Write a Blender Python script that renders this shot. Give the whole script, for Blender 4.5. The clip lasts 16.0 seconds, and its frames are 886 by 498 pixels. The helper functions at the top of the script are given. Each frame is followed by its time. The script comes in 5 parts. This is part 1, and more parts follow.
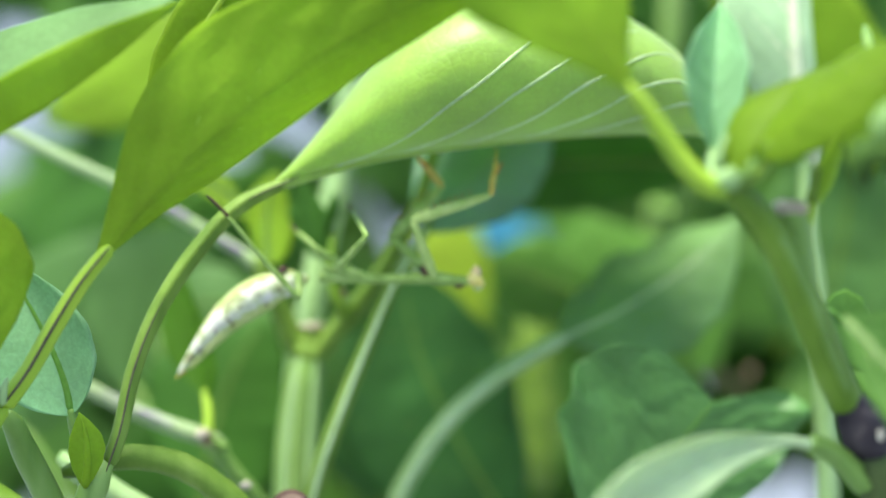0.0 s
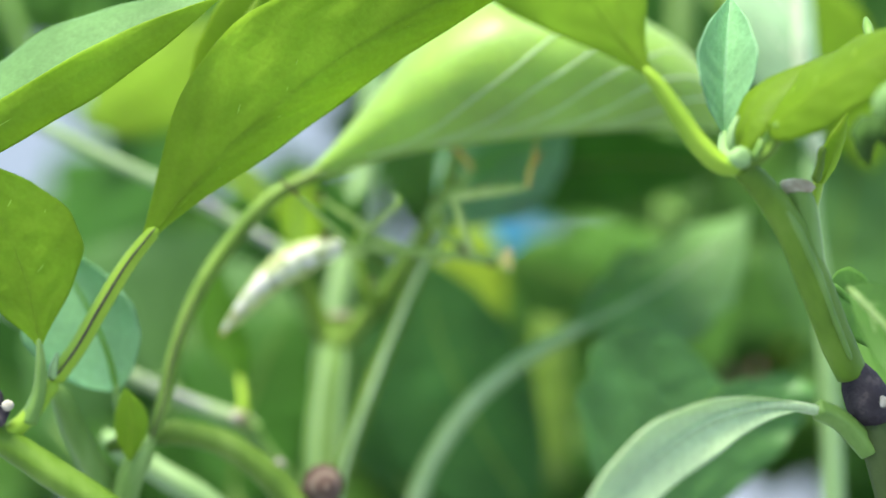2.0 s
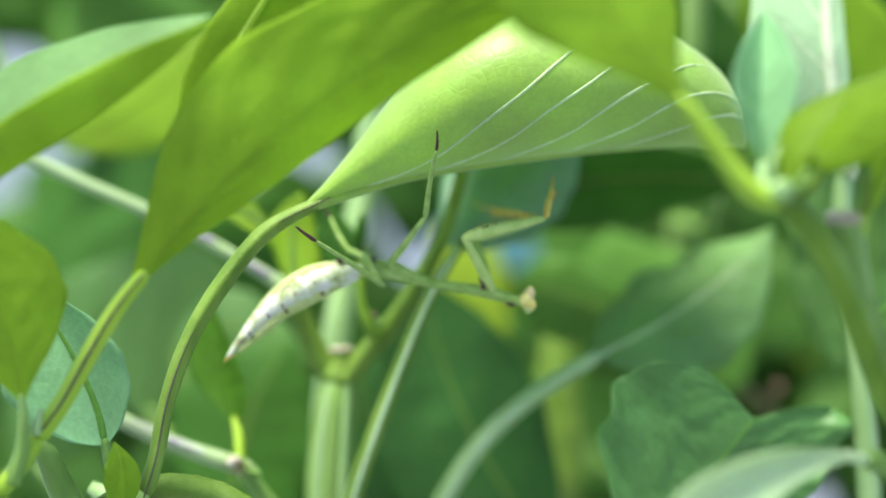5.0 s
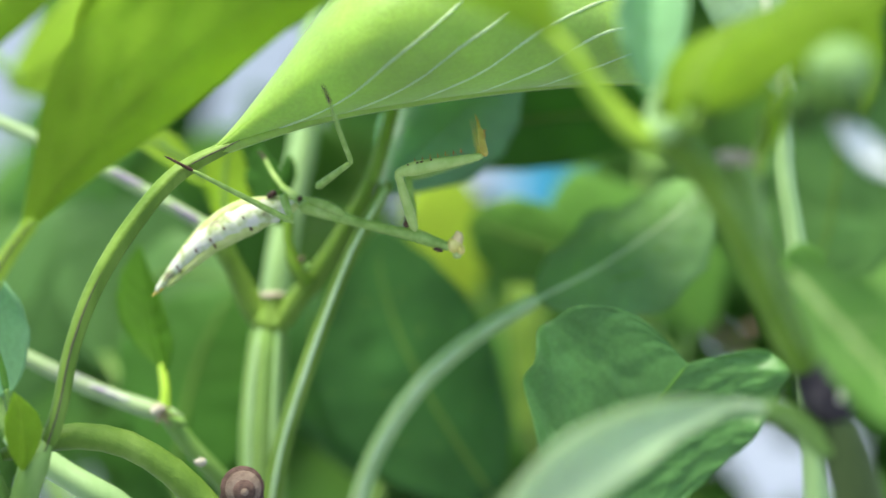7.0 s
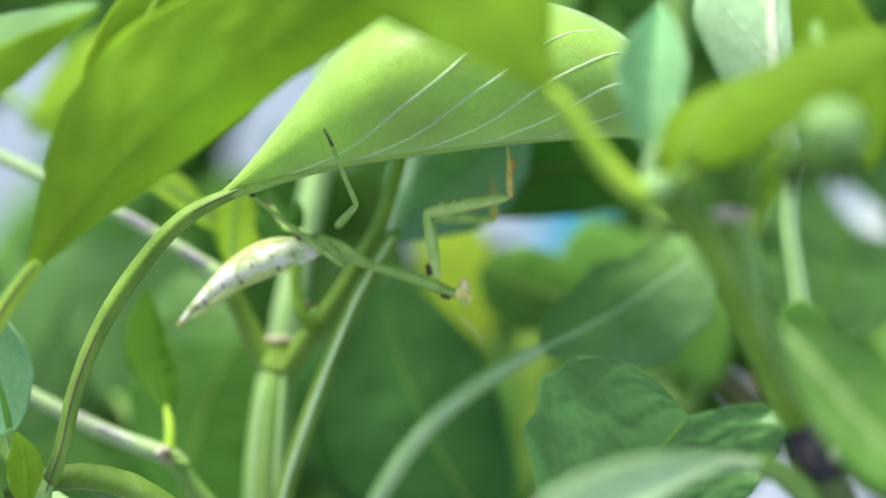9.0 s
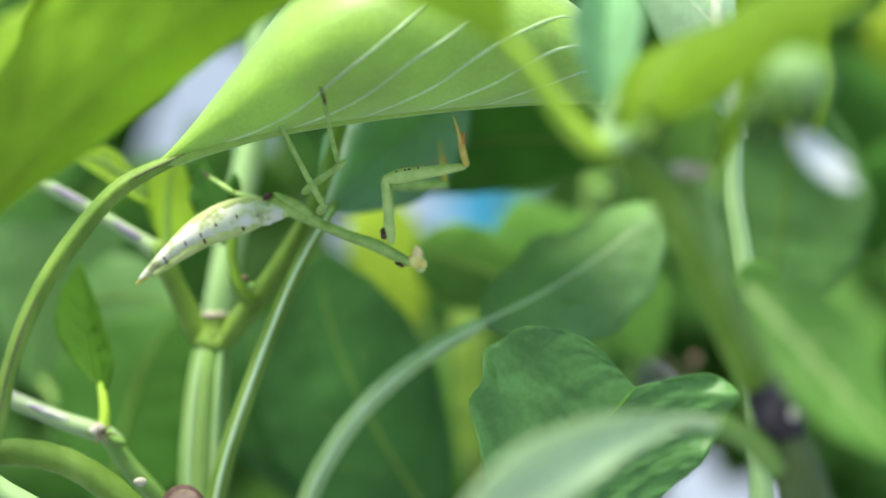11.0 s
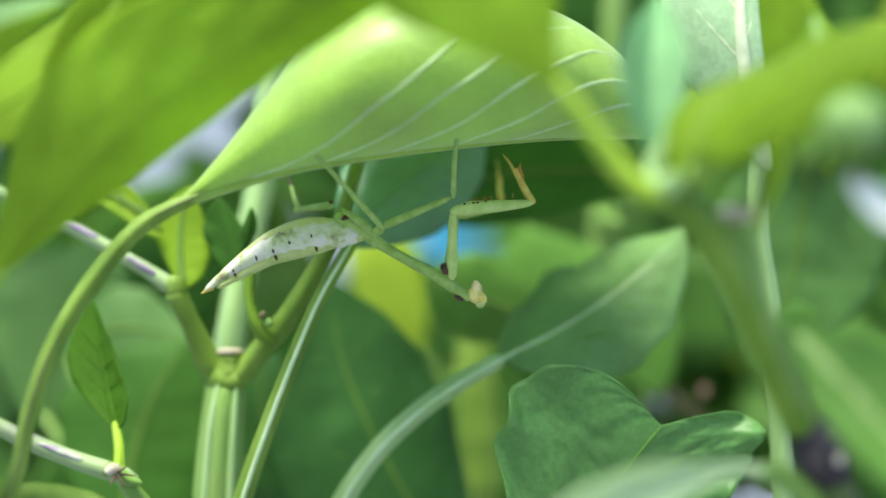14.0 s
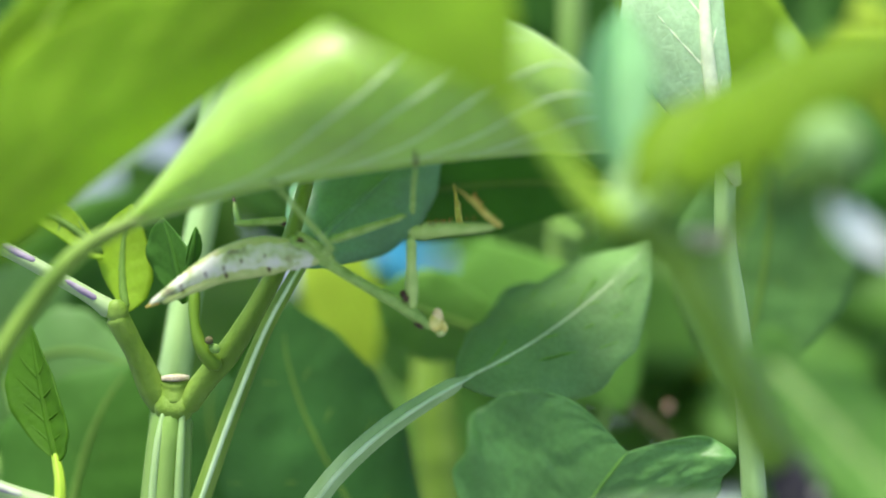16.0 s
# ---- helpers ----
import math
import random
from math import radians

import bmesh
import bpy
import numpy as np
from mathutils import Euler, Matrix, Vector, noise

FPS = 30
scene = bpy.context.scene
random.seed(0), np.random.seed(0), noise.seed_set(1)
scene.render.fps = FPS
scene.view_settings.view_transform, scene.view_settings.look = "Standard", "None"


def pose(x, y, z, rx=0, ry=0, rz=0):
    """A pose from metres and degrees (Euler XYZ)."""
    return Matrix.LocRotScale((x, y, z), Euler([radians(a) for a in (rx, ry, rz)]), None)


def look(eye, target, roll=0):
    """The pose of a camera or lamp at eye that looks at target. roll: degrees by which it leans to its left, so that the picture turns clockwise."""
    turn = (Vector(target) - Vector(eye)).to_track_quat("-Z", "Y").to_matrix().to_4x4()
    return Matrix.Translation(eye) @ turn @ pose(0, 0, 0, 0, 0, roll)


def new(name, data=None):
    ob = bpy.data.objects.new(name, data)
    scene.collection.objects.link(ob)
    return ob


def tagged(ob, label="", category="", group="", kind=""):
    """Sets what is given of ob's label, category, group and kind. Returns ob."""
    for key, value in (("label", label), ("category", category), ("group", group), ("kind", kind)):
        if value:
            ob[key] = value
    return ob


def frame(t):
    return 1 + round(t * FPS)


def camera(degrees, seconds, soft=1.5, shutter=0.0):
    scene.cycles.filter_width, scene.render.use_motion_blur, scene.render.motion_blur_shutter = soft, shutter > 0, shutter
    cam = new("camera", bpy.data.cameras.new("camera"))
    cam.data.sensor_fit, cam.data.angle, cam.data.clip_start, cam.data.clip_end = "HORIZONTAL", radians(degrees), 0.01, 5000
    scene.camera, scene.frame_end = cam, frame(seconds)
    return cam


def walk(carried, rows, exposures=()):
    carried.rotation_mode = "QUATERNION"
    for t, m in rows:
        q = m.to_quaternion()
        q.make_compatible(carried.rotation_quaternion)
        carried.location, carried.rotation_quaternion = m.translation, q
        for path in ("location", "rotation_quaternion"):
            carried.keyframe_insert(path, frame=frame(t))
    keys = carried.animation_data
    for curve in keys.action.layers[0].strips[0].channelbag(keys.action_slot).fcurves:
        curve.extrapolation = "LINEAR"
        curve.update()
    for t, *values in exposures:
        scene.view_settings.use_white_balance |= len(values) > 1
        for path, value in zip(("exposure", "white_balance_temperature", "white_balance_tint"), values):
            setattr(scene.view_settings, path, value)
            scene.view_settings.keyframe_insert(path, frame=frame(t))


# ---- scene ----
cam = camera(21.6, 16.0, soft=1.5, shutter=0.5)
# a long lens close to the plant: shallow focus on the insect
cam.data.dof.use_dof = True
cam.data.dof.focus_distance = 0.2800
cam.data.dof.aperture_fstop = 6.8
cam.data.dof.aperture_blades = 0
PATH = [
    (0, (0.00524, -0.29332, 0.00223), (-0.00385, -0.01346, 0.00224), 0.59),
    (0.5, (0.00564, -0.29109, 0.00066), (-0.00467, -0.01128, 0.00122), 0.66),
    (1, (0.00484, -0.29470, -0.00160), (-0.00633, -0.01493, 0.00007), 0.38),
    (1.5, (0.00596, -0.30204, -0.00624), (-0.00457, -0.02230, -0.00061), 0.28),
    (2, (0.00218, -0.30966, -0.00799), (-0.00658, -0.02990, -0.00032), 0.50),
    (2.5, (0.00192, -0.31539, -0.01193), (-0.00490, -0.03567, -0.00153), 0.42),
    (3, (0.00038, -0.31817, -0.01055), (-0.00647, -0.03843, -0.00070), 0.53),
    (5.5, (-0.00421, -0.28083, 0.00327), (-0.00800, -0.00086, 0.00478), -0.74),
    (6, (-0.00163, -0.27792, 0.00354), (-0.00457, 0.00207, 0.00455), -0.74),
    (6.5, (0.01005, -0.28126, 0.00393), (0.00200, -0.00137, 0.00356), -0.90),
    (7, (0.02403, -0.27923, 0.00278), (0.00161, -0.00018, -0.00241), -1.03),
    (7.5, (0.02847, -0.27862, 0.00513), (0.00411, 0.00029, 0.00124), 0.03),
    (8, (0.03007, -0.28434, 0.00507), (0.00157, -0.00580, 0.00363), 0.11),
    (8.5, (0.02837, -0.28319, 0.00428), (0.00020, -0.00462, 0.00323), -0.02),
    (9, (0.02899, -0.28084, 0.00417), (0.00149, -0.00219, 0.00352), 0.05),
    (9.5, (0.02770, -0.27906, 0.00411), (0.00158, -0.00029, 0.00258), -0.16),
    (10, (0.02625, -0.27674, 0.00192), (0.00504, 0.00245, 0.00359), -0.41),
    (12.5, (0.01501, -0.27560, -0.00497), (0.00510, 0.00421, -0.00249), -0.00),
    (13, (0.01437, -0.27464, -0.00344), (0.00422, 0.00516, -0.00127), 0.02),
    (13.5, (0.00968, -0.27430, 0.00016), (0.00241, 0.00560, 0.00193), -0.22),
    (14, (0.00971, -0.27189, 0.00209), (0.00458, 0.00805, 0.00422), -0.40),
    (14.5, (0.01024, -0.26729, 0.00189), (0.00693, 0.01268, 0.00415), -0.26),
    (15, (0.01051, -0.26301, 0.00354), (0.00706, 0.01696, 0.00470), -0.47),
    (15.5, (0.00764, -0.26180, 0.00453), (0.00717, 0.01820, 0.00471), -0.66),
    (16, (0.00911, -0.25926, 0.00659), (0.00990, 0.02074, 0.00662), -1.00),
]
walk(cam, [(t, look(eye, target, roll)) for t, eye, target, roll in PATH], exposures=[(0, 1.10, 6550, 5), (4, 1.10, 6550, 5), (6, 1.07, 6650, 5), (16, 1.07, 6650, 5)])

# ---- light: bright haze, a wide soft sun from above and behind the plants ----
world = bpy.data.worlds.new("world")
scene.world = world
world.use_nodes = True
wn = world.node_tree
sky = wn.nodes.new("ShaderNodeTexSky")
sky.sky_type = "NISHITA"
sky.sun_disc = False
SUN_ELEV, SUN_AZ = radians(70), radians(215)
sky.sun_elevation, sky.sun_rotation = SUN_ELEV, SUN_AZ
bg = wn.nodes["Background"]
bg.inputs["Strength"].default_value = 0.15
wn.links.new(sky.outputs[0], bg.inputs["Color"])
sun = new("sun", bpy.data.lights.new("sun", "SUN"))
sun.data.energy, sun.data.angle, sun.data.color = 4.2, radians(30), (1.0, 0.96, 0.88)
toward = Vector((math.sin(SUN_AZ) * math.cos(SUN_ELEV), math.cos(SUN_AZ) * math.cos(SUN_ELEV), math.sin(SUN_ELEV)))
sun.matrix_world = look(toward * 3, (0, 0, 0))


# ---- materials ----
def base_material(name):
    m = bpy.data.materials.new(name)
    m.use_nodes = True
    nt = m.node_tree
    return m, nt, nt.nodes["Principled BSDF"], nt.nodes["Material Output"]


def noise_node(nt, scale, detail=3.0, rough=0.55):
    tc = nt.nodes.new("ShaderNodeTexCoord")
    n = nt.nodes.new("ShaderNodeTexNoise")
    n.inputs["Scale"].default_value, n.inputs["Detail"].default_value = scale, detail
    n.inputs["Roughness"].default_value = rough
    nt.links.new(tc.outputs["Object"], n.inputs["Vector"])
    return n


def ramp(nt, fac, stops):
    r = nt.nodes.new("ShaderNodeValToRGB")
    e = r.color_ramp.elements
    while len(e) < len(stops):
        e.new(0.5)
    for el, (p, c) in zip(e, stops):
        el.position, el.color = p, (*c, 1)
    nt.links.new(fac, r.inputs["Fac"])
    return r


def scaled(c, k):
    return tuple(v * k for v in c)


def leaf_material(name, colour, through_light, share=0.45, rough=0.42, blotch=260, coat=0.16, bloom=0.0):
    """Waxy, thin leaf tissue: reflects and lets light pass."""
    m, nt, p, out = base_material(name)
    n1 = noise_node(nt, blotch / 4, 4)
    n2 = noise_node(nt, blotch * 6, 2)
    r = ramp(nt, n1.outputs["Fac"], [(0.3, scaled(colour, 0.78)), (0.5, colour), (0.72, scaled(colour, 1.25))])
    fine = ramp(nt, n2.outputs["Fac"], [(0.3, (0.85, 0.85, 0.85)), (0.7, (1.1, 1.1, 1.1))])
    mul = nt.nodes.new("ShaderNodeMixRGB")
    mul.blend_type = "MULTIPLY"
    mul.inputs[0].default_value = 1
    nt.links.new(r.outputs[0], mul.inputs[1])
    nt.links.new(fine.outputs[0], mul.inputs[2])
    p.inputs["Roughness"].default_value = rough
    p.inputs["Specular IOR Level"].default_value = coat
    p.inputs["Sheen Weight"].default_value, p.inputs["Sheen Roughness"].default_value = bloom, 0.45
    # cells between the finest veins
    tc = nt.nodes.new("ShaderNodeTexCoord")
    vo = nt.nodes.new("ShaderNodeTexVoronoi")
    vo.feature = "DISTANCE_TO_EDGE"
    vo.inputs["Scale"].default_value = 640
    nt.links.new(tc.outputs["Object"], vo.inputs["Vector"])
    cell = ramp(nt, vo.outputs["Distance"], [(0.0, (0, 0, 0)), (0.12, (1, 1, 1))])
    net = ramp(nt, vo.outputs["Distance"], [(0.0, (1.07, 1.05, 1.07)), (0.09, (1, 1, 1))])
    mul2 = nt.nodes.new("ShaderNodeMixRGB")
    mul2.blend_type = "MULTIPLY"
    mul2.inputs[0].default_value = 1
    nt.links.new(mul.outputs[0], mul2.inputs[1])
    nt.links.new(net.outputs[0], mul2.inputs[2])
    nt.links.new(mul2.outputs[0], p.inputs["Base Color"])
    b = nt.nodes.new("ShaderNodeBump")
    b.inputs["Strength"].default_value, b.inputs["Distance"].default_value = 0.10, 0.0002
    nt.links.new(cell.outputs[0], b.inputs["Height"])
    nt.links.new(b.outputs[0], p.inputs["Normal"])
    tl = nt.nodes.new("ShaderNodeBsdfTranslucent")
    r2 = ramp(nt, n1.outputs["Fac"], [(0.3, scaled(through_light, 0.85)), (0.7, scaled(through_light, 1.1))])
    nt.links.new(r2.outputs[0], tl.inputs["Color"])
    mix = nt.nodes.new("ShaderNodeMixShader")
    mix.inputs[0].default_value = share
    nt.links.new(p.outputs[0], mix.inputs[1])
    nt.links.new(tl.outputs[0], mix.inputs[2])
    nt.links.new(mix.outputs[0], out.inputs["Surface"])
    return m


def skin_material(name, stops, scale=300, rough=0.5, bump=0.25, sss=0.0, stretch=(1, 1, 1)):
    """Plant or insect skin with blotches along its length and a fine grain."""
    m, nt, p, out = base_material(name)
    n1 = noise_node(nt, scale, 4)
    mp = nt.nodes.new("ShaderNodeMapping")
    mp.inputs["Scale"].default_value = stretch
    nt.links.new(n1.inputs["Vector"].links[0].from_socket, mp.inputs["Vector"])
    nt.links.new(mp.outputs[0], n1.inputs["Vector"])
    r = ramp(nt, n1.outputs["Fac"], stops)
    nt.links.new(r.outputs[0], p.inputs["Base Color"])
    n2 = noise_node(nt, scale * 7, 2)
    b = nt.nodes.new("ShaderNodeBump")
    b.inputs["Strength"].default_value, b.inputs["Distance"].default_value = bump, 0.0003
    nt.links.new(n2.outputs["Fac"], b.inputs["Height"])
    nt.links.new(b.outputs[0], p.inputs["Normal"])
    p.inputs["Roughness"].default_value = rough
    p.inputs["Specular IOR Level"].default_value = 0.22
    if sss:
        p.inputs["Subsurface Weight"].default_value = sss
        p.inputs["Subsurface Radius"].default_value = (0.002, 0.003, 0.001)
        p.inputs["Subsurface Scale"].default_value = 0.5
    return m


LEAF_YOUNG = leaf_material("leaf_yellow_green", (0.255, 0.405, 0.03), (0.45, 0.63, 0.02), 0.52, 0.5)
LEAF_PALE = leaf_material("leaf_pale_underside", (0.42, 0.58, 0.19), (0.50, 0.70, 0.05), 0.42, 0.5, coat=0.5)
LEAF_UNDER = leaf_material("leaf_broad_underside", (0.37, 0.57, 0.09), (0.56, 0.72, 0.010), 0.49, 0.44, 300, 1.0, 0.60)
LEAF_DULL = leaf_material("leaf_dull_green", (0.11, 0.235, 0.06), (0.19, 0.36, 0.05), 0.38, 0.5, coat=0.2)
LEAF_SAGE = leaf_material("leaf_sage_green", (0.19, 0.35, 0.12), (0.25, 0.43, 0.075), 0.4, 0.45)
LEAF_PUCKER = leaf_material("leaf_puckered_green", (0.13, 0.30, 0.075), (0.18, 0.38, 0.045), 0.37, 0.4, coat=0.4)
LEAF_BLUE = leaf_material("leaf_dull_bluish", (0.15, 0.32, 0.16), (0.20, 0.38, 0.10), 0.35, 0.35, 260, 0.4)
LEAF_MID = leaf_material("leaf_mid_green", (0.12, 0.27, 0.045), (0.215, 0.41, 0.035), 0.42, 0.48, coat=0.2)
# dark green, deepened to carry the shade among the background leaves
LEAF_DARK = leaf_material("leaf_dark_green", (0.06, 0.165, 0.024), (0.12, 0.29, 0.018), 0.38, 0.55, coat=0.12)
# shaded version of the leaf green: the shade is put into the colour
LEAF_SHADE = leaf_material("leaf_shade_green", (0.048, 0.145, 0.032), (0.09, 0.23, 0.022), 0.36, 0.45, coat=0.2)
LEAF_OLIVE = leaf_material("leaf_olive_green", (0.17, 0.29, 0.016), (0.33, 0.49, 0.014), 0.5, 0.5)
LEAF_FRESH = leaf_material("leaf_fresh_green", (0.175, 0.375, 0.07), (0.30, 0.52, 0.035), 0.42, 0.4)
LEAF_SILVER = leaf_material("leaf_silvery_green", (0.58, 0.74, 0.40), (0.54, 0.70, 0.18), 0.32, 0.42, coat=0.7)
LEAF_MINT = leaf_material("leaf_pale_mint", (0.44, 0.62, 0.36), (0.44, 0.64, 0.24), 0.35, 0.45)
LEAF_FLAP = leaf_material("leaf_fresh_dark_green", (0.06, 0.155, 0.012), (0.14, 0.31, 0.01), 0.42, 0.5, coat=0.1)
LEAF_TEAL = leaf_material("leaf_bluish_green", (0.27, 0.51, 0.25), (0.33, 0.56, 0.12), 0.3, 0.36)
LEAF_YELLOW = leaf_material("leaf_yellowing", (0.38, 0.52, 0.05), (0.50, 0.64, 0.05), 0.5, 0.5)
VEIN = leaf_material("vein_pale", (0.84, 0.88, 0.66), (0.80, 0.90, 0.50), 0.45, 0.5)
VEIN_CLEAR = leaf_material("vein_clear", (0.72, 0.86, 0.50), (0.80, 0.94, 0.50), 0.45, 0.45)
VEIN_LIME = leaf_material("vein_lime", (0.44, 0.60, 0.12), (0.80, 0.95, 0.14), 0.65, 0.5)
VEIN_DARK = leaf_material("vein_green", (0.15, 0.27, 0.05), (0.24, 0.38, 0.03), 0.4, 0.5)
STEM = skin_material("stem_green", [(0.25, (0.10, 0.195, 0.035)), (0.5, (0.165, 0.285, 0.06)), (0.75, (0.25, 0.37, 0.11))], 160, 0.45, 0.2, 0.0, (1, 1, 0.25))
STEM_FORK = skin_material("stem_deep_green", [(0.25, (0.07, 0.14, 0.010)), (0.5, (0.125, 0.225, 0.02)), (0.75, (0.19, 0.30, 0.045))], 160, 0.48, 0.25, 0.0, (1, 1, 0.25))
STEM_PALE = skin_material("stem_pale_green", [(0.25, (0.18, 0.31, 0.10)), (0.5, (0.27, 0.41, 0.16)), (0.75, (0.36, 0.50, 0.24))], 160, 0.45, 0.2, 0.0, (1, 1, 0.25))
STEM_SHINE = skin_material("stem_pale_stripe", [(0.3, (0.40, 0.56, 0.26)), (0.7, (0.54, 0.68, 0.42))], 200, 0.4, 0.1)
STEM_OLIVE = skin_material("stem_olive_green", [(0.25, (0.07, 0.135, 0.014)), (0.5, (0.125, 0.215, 0.026)), (0.75, (0.20, 0.30, 0.055))], 220, 0.55, 0.4, 0.0, (1, 1, 0.25))
STEM_YELLOW = skin_material("stem_yellow_green", [(0.25, (0.21, 0.36, 0.025)), (0.75, (0.33, 0.48, 0.045))], 160, 0.45, 0.2, 0.0, (1, 1, 0.25))
STEM_PURPLE = skin_material("stem_purple_streaked", [(0.33, (0.14, 0.08, 0.20)), (0.41, (0.21, 0.29, 0.13)), (0.75, (0.31, 0.42, 0.20))], 110, 0.5, 0.25, 0.0, (0.35, 1, 0.5))
BAND = skin_material("band_purple", [(0.35, (0.13, 0.08, 0.20)), (0.52, (0.25, 0.20, 0.28)), (0.7, (0.42, 0.50, 0.32))], 260, 0.5, 0.2, 0.0, (0.5, 1, 1))
TWIG = skin_material("twig_brown", [(0.3, (0.05, 0.04, 0.02)), (0.7, (0.15, 0.14, 0.06))], 300, 0.7, 0.4)
DRY = skin_material("withered_pink", [(0.3, (0.22, 0.13, 0.09)), (0.7, (0.36, 0.24, 0.17))], 500, 0.7, 0.4)
BARK_DARK = skin_material("node_dark_purple", [(0.3, (0.016, 0.012, 0.016)), (0.6, (0.05, 0.04, 0.045)), (0.85, (0.22, 0.17, 0.15))], 350, 0.7, 0.6)
STEM_OLD = skin_material("stem_dark_olive", [(0.3, (0.035, 0.055, 0.016)), (0.7, (0.09, 0.13, 0.035))], 200, 0.6, 0.4, 0.0, (1, 1, 0.25))
STREAK = skin_material("streak_purple_brown", [(0.3, (0.05, 0.045, 0.03)), (0.7, (0.10, 0.10, 0.05))], 500, 0.55)
SCAR = skin_material("cut_scar_pale", [(0.3, (0.26, 0.20, 0.14)), (0.5, (0.46, 0.41, 0.31)), (0.75, (0.72, 0.67, 0.56))], 600, 0.75, 0.5)
WOOD_GREY = skin_material("cut_wood_tan", [(0.3, (0.12, 0.08, 0.06)), (0.7, (0.26, 0.19, 0.14))], 700, 0.8, 0.6)
CORK = skin_material("cut_ring_brown", [(0.3, (0.05, 0.03, 0.022)), (0.7, (0.15, 0.09, 0.07))], 700, 0.8, 0.6)
PETAL = skin_material("petal_white", [(0.3, (0.70, 0.72, 0.62)), (0.7, (0.84, 0.84, 0.78))], 300, 0.5, 0.15)
FRUIT_YELLOW = skin_material("pepper_skin_yellowish", [(0.3, (0.11, 0.20, 0.025)), (0.7, (0.17, 0.26, 0.04))], 90, 0.25, 0.05)
CALYX = skin_material("calyx_green", [(0.3, (0.08, 0.17, 0.03)), (0.7, (0.22, 0.35, 0.12))], 260, 0.6, 0.3)
SEPAL = skin_material("sepal_dark_green", [(0.3, (0.02, 0.05, 0.006)), (0.7, (0.06, 0.13, 0.018))], 300, 0.8)
# insect
MANTIS_GREEN = skin_material("insect_green", [(0.25, (0.16, 0.27, 0.05)), (0.6, (0.28, 0.41, 0.11)), (0.8, (0.38, 0.50, 0.19))], 700, 0.45, 0.2)
MANTIS_PALE = skin_material("insect_pale_green", [(0.25, (0.27, 0.40, 0.09)), (0.75, (0.43, 0.54, 0.18))], 700, 0.45, 0.2)
MANTIS_WHITE = skin_material("insect_white_mottled", [(0.30, (0.22, 0.20, 0.12)), (0.40, (0.36, 0.42, 0.20)), (0.48, (0.52, 0.56, 0.38)), (0.60, (0.60, 0.59, 0.54))], 460, 0.5, 0.4)
MANTIS_BELLY = skin_material("insect_belly_yellow_green", [(0.3, (0.26, 0.33, 0.09)), (0.5, (0.40, 0.47, 0.17)), (0.75, (0.52, 0.50, 0.28))], 500, 0.5, 0.3)
MANTIS_CREAM = skin_material("insect_cream", [(0.3, (0.50, 0.42, 0.10)), (0.55, (0.62, 0.54, 0.16)), (0.75, (0.72, 0.64, 0.28))], 500, 0.4, 0.15)
MANTIS_AMBER = skin_material("insect_amber", [(0.3, (0.38, 0.26, 0.04)), (0.7, (0.52, 0.44, 0.11))], 800, 0.45, 0.2)
MANTIS_RUST = skin_material("insect_rust", [(0.3, (0.26, 0.09, 0.02)), (0.7, (0.50, 0.24, 0.05))], 800, 0.45, 0.2)
MANTIS_DARK = skin_material("insect_dark_brown", [(0.3, (0.03, 0.015, 0.012)), (0.7, (0.10, 0.05, 0.035))], 800, 0.5, 0.2)
EYE_TAN = skin_material("insect_eye_tan", [(0.3, (0.55, 0.40, 0.16)), (0.7, (0.74, 0.60, 0.32))], 500, 0.22, 0.05)
# surroundings
PAVING = skin_material("concrete_pale", [(0.3, (0.15, 0.17, 0.21)), (0.55, (0.20, 0.225, 0.265)), (0.8, (0.26, 0.285, 0.32))], 14, 0.9, 0.6)
# backdrop sheet with its own glow, standing in for bright sky and distance
DISTANCE_GLOW, _nt, _p, _o = base_material("glowing_distance")
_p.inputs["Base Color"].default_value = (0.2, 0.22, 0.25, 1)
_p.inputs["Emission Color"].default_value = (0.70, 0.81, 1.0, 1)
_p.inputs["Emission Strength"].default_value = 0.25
BLUE = skin_material("plastic_blue", [(0.3, (0.04, 0.25, 0.37)), (0.7, (0.055, 0.29, 0.42))], 20, 0.55, 0.02)


# ---- shapes ----
def part(name, bm, material, parent=None, label=""):
    me = bpy.data.meshes.new(name)
    bm.normal_update()
    bm.to_mesh(me)
    bm.free()
    for f in me.polygons:
        f.use_smooth = True
    me.materials.append(material)
    ob = new(name, me)
    if parent is not None:
        ob.parent = parent
    if label:
        tagged(ob, label)
    return ob


def thing(name, label, category, group="", kind=""):
    return tagged(new(name), label, category, group, kind)


